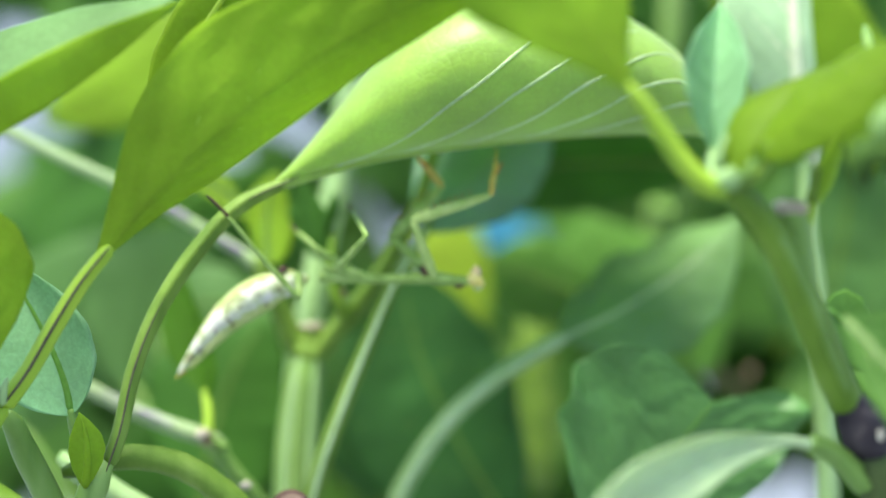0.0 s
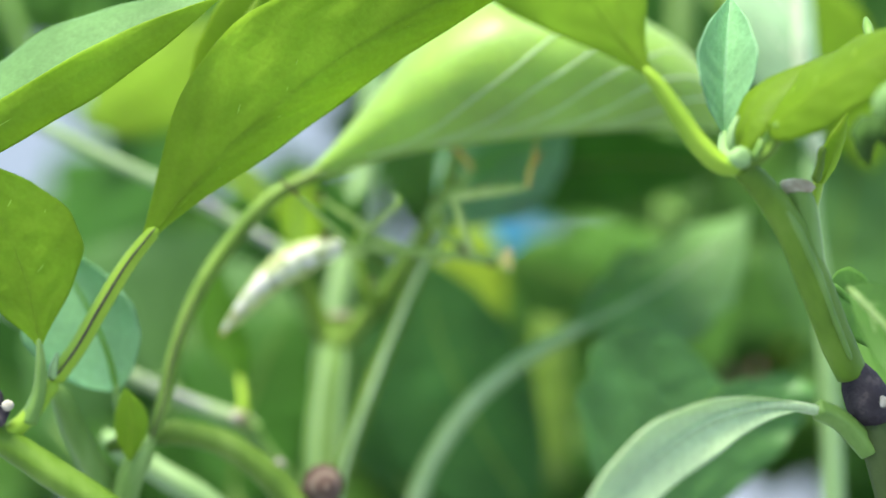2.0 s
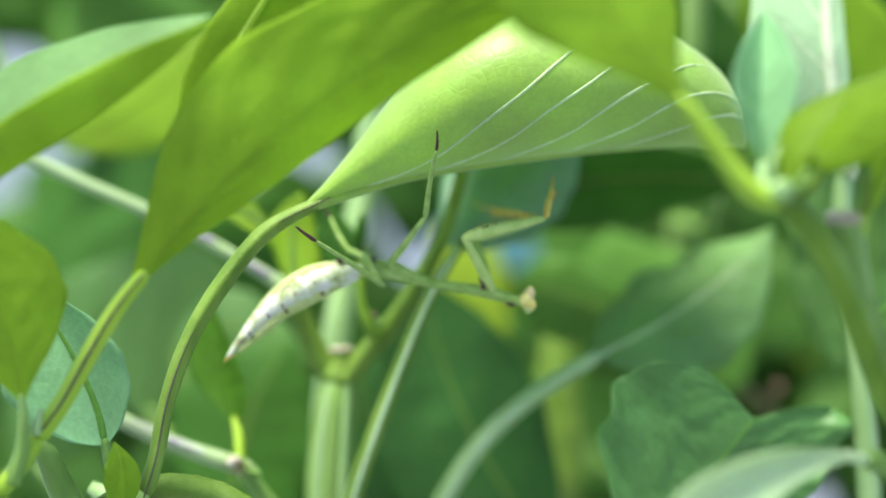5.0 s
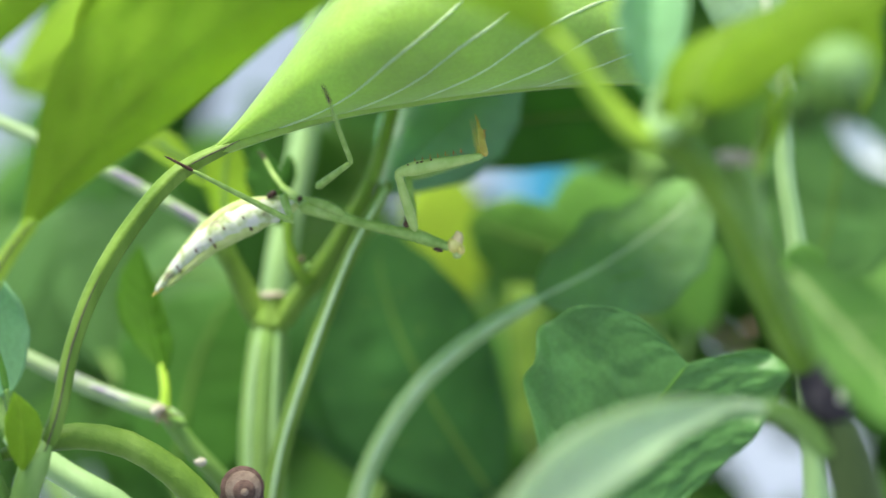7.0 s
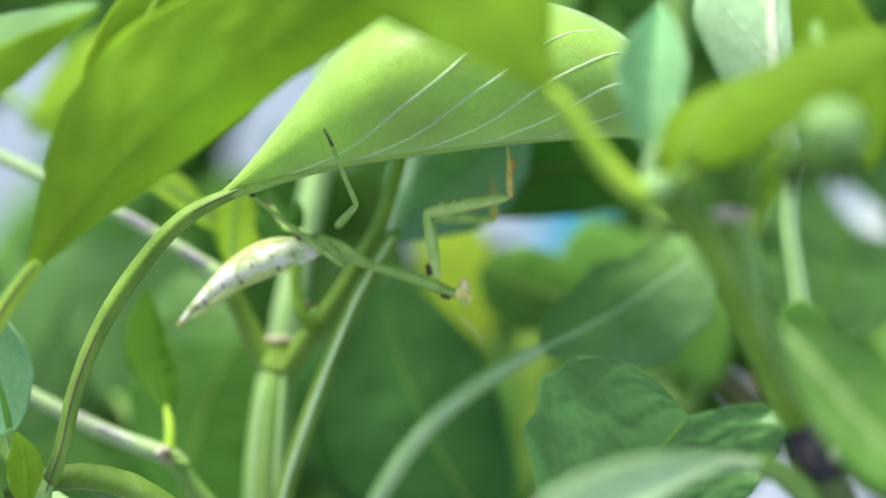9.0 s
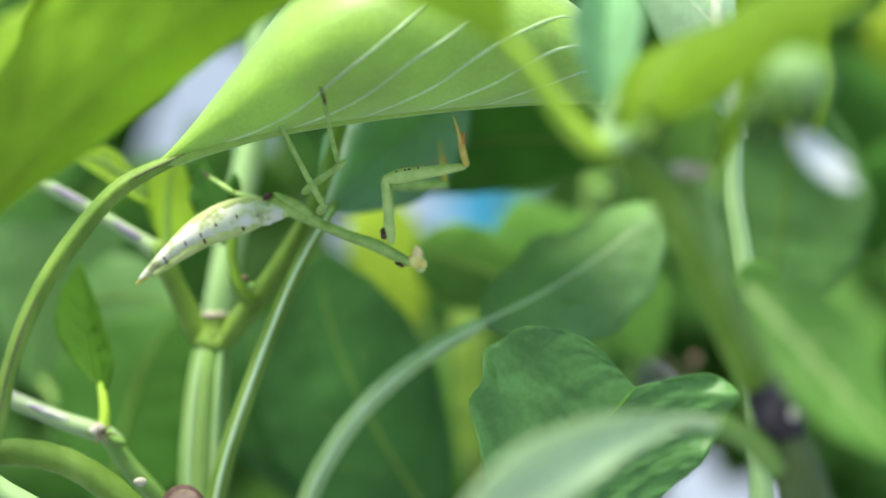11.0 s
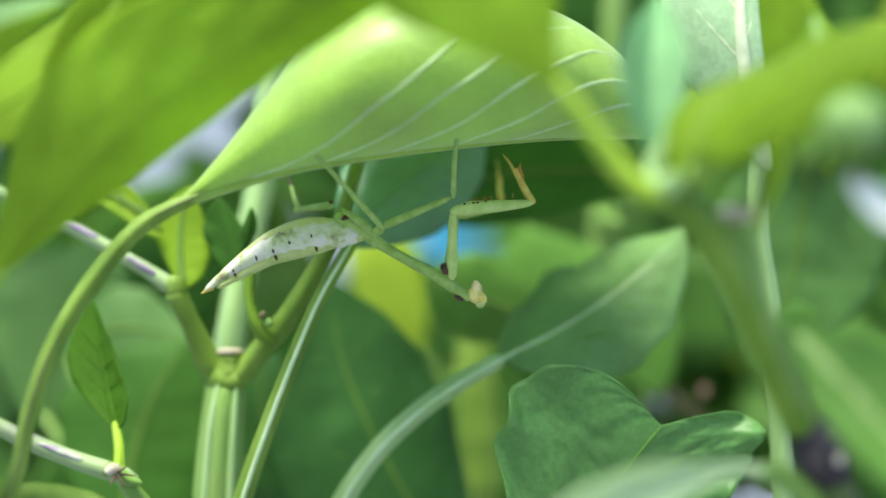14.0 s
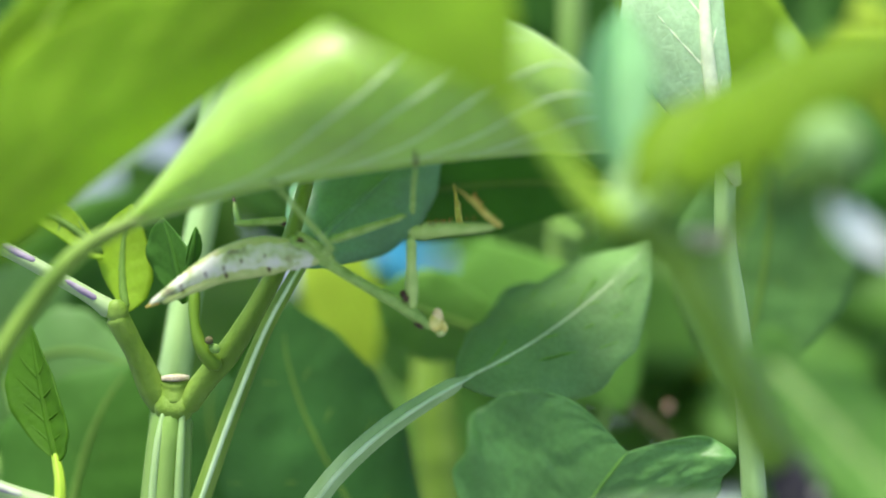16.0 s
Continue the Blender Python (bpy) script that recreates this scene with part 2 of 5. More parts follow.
def spline(pts, n):
    """n points of a smooth curve through pts, evenly spread, each with its place in the list from 0 to 1."""
    pts = [Vector(p) for p in pts]
    m = len(pts)
    d = [0.0]
    for p, q in zip(pts, pts[1:]):
        d.append(d[-1] + max((q - p).length, 1e-7))
    tan = []
    for i in range(m):
        if i in (0, m - 1):
            j = min(i, m - 2)
            tan.append((pts[j + 1] - pts[j]) / (d[j + 1] - d[j]))
        else:
            h0, h1 = d[i] - d[i - 1], d[i + 1] - d[i]
            tan.append((pts[i] - pts[i - 1]) / h0 * (h1 / (h0 + h1)) + (pts[i + 1] - pts[i]) / h1 * (h0 / (h0 + h1)))
    out, k = [], 0
    for i in range(n):
        s = d[-1] * i / (n - 1)
        while k < m - 2 and s > d[k + 1]:
            k += 1
        h = d[k + 1] - d[k]
        u = (s - d[k]) / h
        p = pts[k] * (2 * u ** 3 - 3 * u * u + 1) + tan[k] * (h * (u ** 3 - 2 * u * u + u)) + pts[k + 1] * (3 * u * u - 2 * u ** 3) + tan[k + 1] * (h * (u ** 3 - u * u))
        out.append((p, (k + u) / (m - 1)))
    return out


def lerp_list(vals, f):
    if len(vals) == 1:
        return vals[0]
    s = f * (len(vals) - 1)
    k = min(int(s), len(vals) - 2)
    return vals[k] + (vals[k + 1] - vals[k]) * (s - k)


def tube(pts, radii, n=24, sides=12, ridges=0.0, lump=0.0, bm=None, flat=1.0, turn=0.0):
    """A tapered, slightly uneven rod along a smooth curve, with closed round ends; radii in metres.
    ridges: depth of the grooves along it; flat: its thickness across over its height."""
    bm = bm or bmesh.new()
    whole = sum((Vector(q) - Vector(p)).length for p, q in zip(pts, pts[1:]))
    n = max(n, min(int(whole / 0.003), 140))
    c, place = zip(*spline(pts, n))
    up = Vector((0, -1, 0.05)).normalized()
    rings = []
    for i, p in enumerate(c):
        tan = (c[min(i + 1, n - 1)] - c[max(i - 1, 0)]).normalized()
        s = tan.cross(up)
        s = s.normalized() if s.length > 1e-4 else Vector((1, 0, 0))
        w = s.cross(tan).normalized()
        r = lerp_list(radii, place[i])
        if lump:
            r *= 1 + lump * noise.noise(p * 260 + Vector((7.1, 3.3, 1.7)))
        if i in (0, n - 1):
            r *= 0.45
        ring = []
        for k in range(sides):
            a = 2 * math.pi * k / sides + turn
            rr = r * (1 + ridges * math.cos(4 * a))
            ring.append(bm.verts.new(p + s * (math.cos(a) * rr) + w * (math.sin(a) * rr * flat)))
        rings.append(ring)
    for a, b in zip(rings, rings[1:]):
        for k in range(sides):
            bm.faces.new((a[k], a[(k + 1) % sides], b[(k + 1) % sides], b[k]))
    bm.faces.new(rings[0][::-1])
    bm.faces.new(rings[-1])
    return bm


def ball(centre, radii, seg=14, rng=10, bump=0.0, bm=None, turn=None):
    bm = bm or bmesh.new()
    m = Matrix.Translation(centre) @ (turn or Matrix.Identity(4)) @ Matrix.Diagonal((*radii, 1))
    made = bmesh.ops.create_uvsphere(bm, u_segments=seg, v_segments=rng, radius=1, matrix=m)
    if bump:
        for v in made["verts"]:
            v.co += (v.co - Vector(centre)) * bump * noise.noise(v.co * 500)
    return bm


def ribbed(centre, r, h, ribs, depth):
    """A ball with ribs running down it."""
    bm = bmesh.new()
    seg, rng = ribs * 6, 16
    bmesh.ops.create_uvsphere(bm, u_segments=seg, v_segments=rng, radius=1)
    for v in bm.verts:
        a = math.atan2(v.co.y, v.co.x)
        k = 1 + depth * math.cos(ribs * a) + 0.08 * noise.noise(v.co * 2.3)
        v.co = Vector(centre) + Vector((v.co.x * r * k, v.co.y * r * k, v.co.z * h * (1 + 0.06 * noise.noise(v.co * 1.7))))
    return bm


class Blade:
    """The surface of a leaf: a midrib from base through mid to tip, and one half on each side, to edge_a and edge_b where it is widest."""

    def __init__(self, base, mid, tip, edge_a, edge_b, droop=0.10, wave=0.03, puff=0.012, seed=0, point=1.0, wide=0.42, blunt=0.75, bend=(0, 0, 0), pucker=0.0, roll=0.0):
        self.b, self.m, self.t = Vector(base), Vector(mid), Vector(tip)
        self.ha, self.hb = Vector(edge_a) - self.m, Vector(edge_b) - self.m
        self.size = (self.t - self.b).length
        self.droop, self.wave, self.puff, self.seed = droop, wave, puff, seed
        self.point, self.wide, self.blunt = point, wide, blunt
        self.bend, self.pucker, self.roll = Vector(bend), pucker, roll
        self.ctrl = (self.m - self.b * (1 - wide) ** 2 - self.t * wide ** 2) / (2 * wide * (1 - wide))

    def mid(self, u):
        return self.b * (1 - u) ** 2 + self.ctrl * (2 * u * (1 - u)) + self.t * u * u + self.bend * (u * (1 - u) ** 5 / 0.067)

    def width(self, u):
        w = self.wide
        k = u / w * 0.5 if u < w else 0.5 + (u - w) / (1 - w) * 0.5
        s = max(math.sin(math.pi * k), 0.0)
        return s ** (self.blunt if u < w else self.point)

    def at(self, u, v):
        """v from -1 (edge_a) over the midrib to 1 (edge_b)."""
        h = self.ha if v < 0 else self.hb
        a = abs(v)
        p = self.mid(u)
        tan = (self.mid(min(u + 0.02, 1)) - self.mid(max(u - 0.02, 0))).normalized()
        side = h - tan * h.dot(tan) * 0.75
        n = (self.hb - self.ha).cross(tan)
        n = n.normalized() if n.length > 1e-6 else Vector((0, 0, 1))
        w = self.width(u)
        q = p + side * (a * w) + tan * (a * w * h.dot(tan) * 0.75)
        ripple = math.sin((u * 9 + self.seed) * 2.1 + (2 if v < 0 else 0)) + 0.6 * math.sin(u * 23 + self.seed * 3)
        lift = -self.droop * a * a + self.wave * ripple * a ** 3
        veins = math.sin((u - a * 0.22) * 2 * math.pi * 7)
        lift += self.puff * veins * math.sin(min(a, 1) * math.pi) * 0.8
        if self.pucker:
            lift += self.pucker * (noise.noise(Vector((u * 11, v * 6, self.seed))) + 0.6 * noise.noise(Vector((u * 27, v * 15, self.seed)))) * min(a * 4, 1)
        if self.roll and v < 0:
            # this half swings forward, then up and over, like a trough
            fwd = Vector((0, -1, 0))
            fwd = (fwd - tan * fwd.dot(tan)).normalized()
            up = fwd.cross(tan) if fwd.cross(tan).z > 0 else tan.cross(fwd)
            f0, f1 = math.radians(6), math.radians(165)
            f = f0 + (f1 - f0) * a
            r = self.roll * w
            return p + fwd * (1.5 * r * (math.sin(f) - math.sin(f0))) + up * (r * (math.cos(f0) - math.cos(f))) + tan * (a * w * h.dot(tan)) + n * (lift + self.droop * a * a) * h.length * w * 0.5, n
        edge = 1 + 0.02 * math.sin(u * 31 + self.seed) * (a > 0.95)
        return p + (q - p) * edge + n * (lift * h.length * w), n

    def mesh(self, nu=30, nv=7, thick=0.00028):
        bm = bmesh.new()
        top, low = [], []
        cols = [i / nv for i in range(-nv, nv + 1)]
        for i in range(nu + 1):
            u = 0.004 + 0.992 * i / nu
            ra, rb = [], []
            for v in cols:
                p, n = self.at(u, v)
                ra.append(bm.verts.new(p + n * thick / 2))
                rb.append(bm.verts.new(p - n * thick / 2))
            top.append(ra)
            low.append(rb)
        m = len(cols)
        for i in range(nu):
            for k in range(m - 1):
                bm.faces.new((top[i][k], top[i][k + 1], top[i + 1][k + 1], top[i + 1][k]))
                bm.faces.new((low[i][k], low[i + 1][k], low[i + 1][k + 1], low[i][k + 1]))
            bm.faces.new((top[i][0], top[i + 1][0], low[i + 1][0], low[i][0]))
            bm.faces.new((top[i][-1], low[i][-1], low[i + 1][-1], top[i + 1][-1]))
        for k in range(m - 1):
            bm.faces.new((top[0][k], low[0][k], low[0][k + 1], top[0][k + 1]))
            bm.faces.new((top[-1][k], top[-1][k + 1], low[-1][k + 1], low[-1][k]))
        return bm


def leaf(plant, blade, material, label, petiole=None, petiole_r=(0.0008,), veins=4, vein_mat=None, rib=0.0006, rib_mat=None, slant=0.22, petiole_mat=None, streak=False, nu=30, nv=7, side_r=0.00028, stalk_to=None):
    """A leaf of a plant: the blade, with midrib, side veins and stalk."""
    vm = vein_mat or VEIN
    if stalk_to is not None:
        a, c = Vector(stalk_to), blade.mid(0.02)
        petiole, petiole_r = [a, a.lerp(c, 0.5) + Vector((0, 0, -0.004)), c], (0.0012, 0.0009, 0.0007)
    ob = part("leaf", blade.mesh(nu, nv), material, plant, label)
    pts = [blade.mid(u) for u in (0.0, 0.2, 0.4, 0.6, 0.8, 0.97)]
    part("midrib", tube(pts, [rib, rib * 0.7, rib * 0.25], 18, 8), rib_mat or vm, ob)
    for i in range(veins):
        for sgn in (-1, 1):
            u0 = 0.10 + 0.66 * i / max(veins, 1) + (0.03 if sgn > 0 else 0)
            vp = [blade.at(min(u0 + slant * a, 0.97), sgn * a)[0] for a in (0.02, 0.12, 0.23, 0.34, 0.45, 0.56, 0.67, 0.78, 0.89)]
            part("vein", tube(vp, [side_r, side_r * 0.8, side_r * 0.3], 20, 6), vm, ob)
    if petiole:
        petiole = [Vector(p) for p in petiole[:-1]] + [blade.mid(0.06)]
        part("petiole", tube(petiole, list(petiole_r), 30, 16, 0.13, 0.03), petiole_mat or STEM, ob)
        if streak:
            r = petiole_r[0]
            sp = [Vector(p) + Vector((0.0001, -r * 1.02, 0)) for p in petiole]
            pale = streak is not True
            part("streak", tube(sp, [r * 0.2, r * 0.22, r * 0.12] if pale else [r * 0.16, r * 0.2, r * 0.1], 30, 6), streak if pale else STREAK, ob, "pale line along the leaf stalk" if pale else "dark purplish line along the leaf stalk")
    return ob


# ---- setting ----
def ground_sheet():
    bm = bmesh.new()
    n, size = 60, 60.0
    grid = [[None] * (n + 1) for _ in range(n + 1)]
    for i in range(n + 1):
        for j in range(n + 1):
            fx, fy = (i / n - 0.5) * 2, (j / n - 0.5) * 2
            x, y = size * fx * abs(fx) ** 2, size * fy * abs(fy) ** 2
            grid[i][j] = bm.verts.new((x, y, -0.30 + 0.004 * noise.noise(Vector((x * 5, y * 5, 0)))))
    for i in range(n):
        for j in range(n):
            bm.faces.new((grid[i][j], grid[i + 1][j], grid[i + 1][j + 1], grid[i][j + 1]))
    return tagged(part("ground", bm, PAVING), "pale grey concrete ground under the plants", "ground", "", "structure")


ground_sheet()
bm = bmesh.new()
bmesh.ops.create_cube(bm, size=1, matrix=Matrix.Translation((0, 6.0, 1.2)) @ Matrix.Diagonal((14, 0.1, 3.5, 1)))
tagged(part("backdrop", bm, DISTANCE_GLOW), "glowing pale bluish-white backdrop standing in for the bright distance behind the garden", "backdrop", "", "structure")

# ---- the right-hand plant, with the thick forked stem ----
right = thing("pepper_plant", "green pepper plant with a thick forked stem and dark node", "plant", "pepper plants")
part("stem", tube([(0.02774, -0.04100, 0.00927), (0.02960, -0.04000, 0.00787), (0.03213, -0.03800, 0.00529), (0.03483, -0.03600, 0.00151), (0.03757, -0.03400, -0.00424), (0.04063, -0.03100, -0.01111), (0.04294, -0.02950, -0.01563)], [0.0012, 0.0015, 0.0017, 0.0019, 0.0020, 0.0020, 0.0018], 40, 20, 0.05, 0.04), STEM_FORK, right)
# ridge in a lighter green: the highlight along it is put into the colour
part("rib", tube([(0.03111, -0.03980, 0.00674), (0.03414, -0.03830, 0.00325), (0.03724, -0.03650, -0.00225), (0.03988, -0.03430, -0.00836), (0.04211, -0.03230, -0.01317)], [0.0003, 0.0005, 0.0005, 0.0004, 0.0003], 40, 8, 0, 0.1), STEM, right, "ridge along the stem, paler to carry its highlight")
part("node", tube([(0.04254, -0.02980, -0.01389), (0.04350, -0.02950, -0.01584), (0.04434, -0.02950, -0.01764), (0.04526, -0.02900, -0.01946), (0.04596, -0.02900, -0.02120)], [0.0014, 0.0023, 0.0026, 0.0025, 0.0016], 24, 20, 0.04, 0.28), BARK_DARK, right, "dark purplish swollen node on the stem")
part("stem", tube([(0.04472, -0.02900, -0.01917), (0.04678, -0.02850, -0.02445), (0.04850, -0.02800, -0.03062), (0.05063, -0.02600, -0.04356), (0.05251, -0.02400, -0.11392), (0.05811, -0.02000, -0.30200)], [0.00227, 0.00248, 0.00258, 0.00289, 0.00330, 0.00413], 36, 16, 0.03, 0.05), STEM_OLD, right, "older dark olive lower stem")
part("scar", ball((0.04563, -0.03150, -0.01820), (0.0008, 0.0005, 0.0007), bump=0.7), SCAR, right, "small pale scar on the dark node")
part("scar", ball((0.03485, -0.03620, 0.00720), (0.0012, 0.0010, 0.0006), 22, 16, 1.6), SCAR, right, "pale scar where a shoot broke off")
part("shoot", tube([(0.03668, -0.03450, -0.00220), (0.03635, -0.03480, 0.00123), (0.03588, -0.03520, 0.00465), (0.03508, -0.03600, 0.00735)], [0.0020, 0.0019, 0.0017, 0.0013], 18, 14, 0.04, 0.08), STEM, right, "short stub of a broken side shoot")
part("shoot", tube([(0.03645, -0.03400, 0.00334), (0.03740, -0.03400, 0.00645), (0.03821, -0.03400, 0.00833)], [0.0010, 0.0009, 0.0005], 14, 10, 0.03, 0.05), STEM_YELLOW, right)
leaf(right, Blade((0.03794, -0.03400, 0.00715), (0.03931, -0.03500, 0.01054), (0.04135, -0.03400, 0.01617), (0.03835, -0.03600, 0.01115), (0.04110, -0.03300, 0.01070), seed=36, droop=0.3, wide=0.5), LEAF_YOUNG, "yellow-green folded young leaf", veins=0, vein_mat=LEAF_YOUNG, rib=0.00025)
part("bud", tube([(0.03740, -0.03500, 0.00777), (0.03787, -0.03550, 0.00960), (0.03814, -0.03550, 0.01139), (0.03855, -0.03550, 0.01208)], [0.0006, 0.0005, 0.0006, 0.0002], 14, 10, 0.06, 0.3), STEM_OLIVE, right, "thin dark green bud")
part("bud", tube([(0.02660, -0.04300, 0.01100), (0.02673, -0.04300, 0.01288), (0.02768, -0.04200, 0.01499)], [0.00035, 0.0004, 0.0002], 12, 10, 0.05, 0.5), STEM_PALE, right, "tiny pale bud in the leaf axil")
part("bud", tube([(0.02928, -0.04300, 0.00988), (0.03007, -0.04300, 0.01156), (0.03030, -0.04200, 0.01366)], [0.00035, 0.0004, 0.00015], 12, 10, 0.05, 0.5), STEM, right, "tiny pale bud in the leaf axil")
part("axil", ball((0.02759, -0.04250, 0.01017), (0.0009, 0.0008, 0.0007), 24, 18, 2.2), STEM_PALE, right, "purple-tinged swelling where the leaf stalks meet")
leaf(right, Blade((0.01820, -0.04570, 0.01800), (0.00517, -0.04950, 0.03423), (-0.00416, -0.05000, 0.04942), (-0.00213, -0.05200, 0.02952), (0.01476, -0.04500, 0.03737), seed=1, droop=0.12, wave=0.05, blunt=1.45, wide=0.5, pucker=0.015), LEAF_YOUNG, "broad yellow-green leaf lit from behind",
     [(0.02791, -0.04200, 0.00893), (0.02554, -0.04300, 0.00938), (0.02320, -0.04370, 0.01132), (0.02071, -0.04470, 0.01456), (0.01782, -0.04580, 0.01857), (0.01470, -0.04680, 0.02269)], (0.0010, 0.0011, 0.0011, 0.0010, 0.0008, 0.0004), petiole_mat=STEM_YELLOW, vein_mat=VEIN_LIME, veins=4, side_r=0.00015, rib=0.00025, rib_mat=LEAF_YOUNG, nu=44, nv=10)
leaf(right, Blade((0.02672, -0.03450, 0.01277), (0.02695, -0.03300, 0.02152), (0.02784, -0.02900, 0.03046), (0.02285, -0.03750, 0.02168), (0.03016, -0.03600, 0.02203), seed=2, droop=-0.28, wave=0.05, wide=0.56, blunt=1.25, puff=0.03), LEAF_TEAL, "small upright bluish-green young leaf",
     [(0.02669, -0.04000, 0.00961), (0.02654, -0.03650, 0.01192), (0.02672, -0.03450, 0.01325)], (0.0007, 0.0007, 0.0005), petiole_mat=STEM_PALE, veins=4, rib=0.00025, vein_mat=LEAF_TEAL, side_r=0.00012, nu=40, nv=10)
leaf(right, Blade((0.03102, -0.04400, 0.01309), (0.03899, -0.04800, 0.01926), (0.05564, -0.05400, 0.02567), (0.03675, -0.04000, 0.02393), (0.03839, -0.05000, 0.01499), seed=3, droop=0.25, wave=0.07, blunt=0.5, pucker=0.025), LEAF_OLIVE, "yellow-green leaf spreading sideways from the node",
     [(0.02838, -0.04200, 0.00927), (0.03000, -0.04250, 0.00992), (0.03171, -0.04320, 0.01169), (0.03314, -0.04400, 0.01338)], (0.0007, 0.0006, 0.0006, 0.0006), rib=0.00022, rib_mat=LEAF_YOUNG, petiole_mat=STEM_OLIVE, vein_mat=VEIN_LIME, veins=4, side_r=0.00012, nu=44, nv=10)
leaf(right, Blade((0.02792, -0.04250, 0.01011), (0.02978, -0.04050, 0.01650), (0.03844, -0.04000, 0.02190), (0.02831, -0.03900, 0.01786), (0.03133, -0.04350, 0.01528), seed=31, droop=0.35, wide=0.45), LEAF_OLIVE, "narrow rolled green leaf in the axil", veins=0, rib=0.0003, vein_mat=LEAF_OLIVE)
leaf(right, Blade((0.04010, -0.03150, -0.01957), (0.01909, -0.04550, -0.02328), (0.00552, -0.05400, -0.03948), (0.01540, -0.04800, -0.02100), (0.02190, -0.04300, -0.02560), seed=4, droop=0.35, wave=0.04, blunt=1.3, wide=0.58), LEAF_SILVER, "pale silvery-green leaf arching over and down",
     [(0.04510, -0.02920, -0.02434), (0.04363, -0.02970, -0.02280), (0.04094, -0.03100, -0.02034), (0.03897, -0.03220, -0.01908)], (0.0013, 0.0013, 0.0012, 0.0011), rib=0.0007, rib_mat=LEAF_SILVER, petiole_mat=STEM, veins=3, vein_mat=LEAF_SILVER, side_r=0.00018, slant=0.3, nu=46, nv=10)
leaf(right, Blade((0.04037, -0.02600, -0.00417), (0.04486, -0.02300, -0.00741), (0.04949, -0.02200, -0.01158), (0.04466, -0.02300, -0.00245), (0.04361, -0.02600, -0.01068), seed=5, droop=0.1), LEAF_MID, "small light green leaf behind the stem", veins=3, vein_mat=LEAF_FRESH, side_r=0.00015)
leaf(right, Blade((0.04030, -0.04200, -0.00463), (0.04656, -0.04600, -0.01184), (0.05489, -0.05000, -0.02166), (0.04997, -0.04600, -0.00726), (0.04468, -0.04900, -0.01612), seed=6, droop=0.1), LEAF_MID, "light green leaf hanging low beside the stem", veins=3, vein_mat=LEAF_PALE, side_r=0.0002)

# flower bud on the right
flower = thing("pepper_flower", "drooping pepper flower bud with green calyx and white petals", "flower")
part("stalk", tube([(0.04431, -0.02800, 0.02807), (0.04458, -0.03400, 0.02214), (0.04369, -0.04800, 0.01683)], [0.00063, 0.00073, 0.00105], 16, 10), STEM, flower)
part("calyx", ribbed((0.04467, -0.05200, 0.01519), 0.0031, 0.0031, 8, 0.06), CALYX, flower, "pale green ribbed calyx")
for a in range(9):
    b = 2 * math.pi * a / 9
    c = Vector((0.04346, -0.05200, 0.01405)) + Vector((math.cos(b) * 0.0022, math.sin(b) * 0.0022, 0))
    part("sepal", tube([c, c + Vector((math.cos(b) * 0.0008 - 0.0005, math.sin(b) * 0.0008, -0.0022)), c + Vector((math.cos(b) * 0.0007 - 0.0006, math.sin(b) * 0.0007, -0.0040 - 0.0014 * math.sin(a * 2.7)))], [0.00086, 0.00108, 0.00022], 10, 8, 0.1, 0.2), SEPAL, flower, "dark green pointed sepal")
part("petal", tube([(0.04397, -0.05200, 0.01054), (0.04544, -0.05200, 0.00841), (0.04762, -0.05200, 0.00615), (0.05008, -0.05200, 0.00486)], [0.00045, 0.00072, 0.00076, 0.00045], 18, 10, 0.05, 0.1, flat=0.7), PETAL, flower, "white rolled petal")
part("petal", tube([(0.04478, -0.05050, 0.01096), (0.04704, -0.05000, 0.00871), (0.04980, -0.05000, 0.00669)], [0.00043, 0.00075, 0.00043], 18, 10, 0.05, 0.1, flat=0.5), PETAL, flower, "white rolled petal")

# ---- the left-hand plant with the large front leaf ----
left = thing("pepper_plant", "young pepper plant with a large backlit leaf in front", "plant", "pepper plants")
part("stem", tube([(-0.07478, -0.02300, -0.01942), (-0.06773, -0.02200, -0.02140), (-0.06187, -0.02200, -0.02408), (-0.05528, -0.02200, -0.02826), (-0.04776, -0.02100, -0.03329), (-0.03944, -0.02000, -0.04158), (-0.03200, -0.01800, -0.13378), (-0.02500, -0.01500, -0.30200)], [0.0017, 0.0018, 0.0018, 0.0019, 0.0019, 0.0021, 0.0024, 0.0032], 46, 16, 0.06, 0.05), STEM_FORK, left)
part("node", ball((-0.06237, -0.02400, -0.02034), (0.0021, 0.0016, 0.0022), 20, 14, 0.5), BARK_DARK, left, "dark purple node with a pale scar")
part("scar", ball((-0.06005, -0.02620, -0.02004), (0.0008, 0.0006, 0.0007), 16, 12, 0.8), SCAR, left)
leaf(left, Blade((-0.04500, -0.02310, -0.00130), (-0.02427, -0.02750, 0.01952), (0.01645, -0.03300, 0.03808), (-0.03226, -0.03000, 0.02614), (-0.02011, -0.02550, 0.01689), seed=7, droop=0.14, wave=0.045, puff=0.03, blunt=1.3, wide=0.40, point=0.85, pucker=0.022), LEAF_YOUNG, "large yellow-green leaf lit from behind",
     [(-0.05568, -0.02000, -0.01699), (-0.05281, -0.02080, -0.01332), (-0.04939, -0.02170, -0.00764), (-0.04574, -0.02280, -0.00199), (-0.04338, -0.02380, 0.00073)], (0.0011, 0.0010, 0.0010, 0.0009, 0.0008), petiole_mat=STEM_YELLOW, streak=True, vein_mat=VEIN_LIME, side_r=0.00013, rib=0.00016, rib_mat=LEAF_YOUNG, veins=5, slant=0.26, nu=60, nv=14)
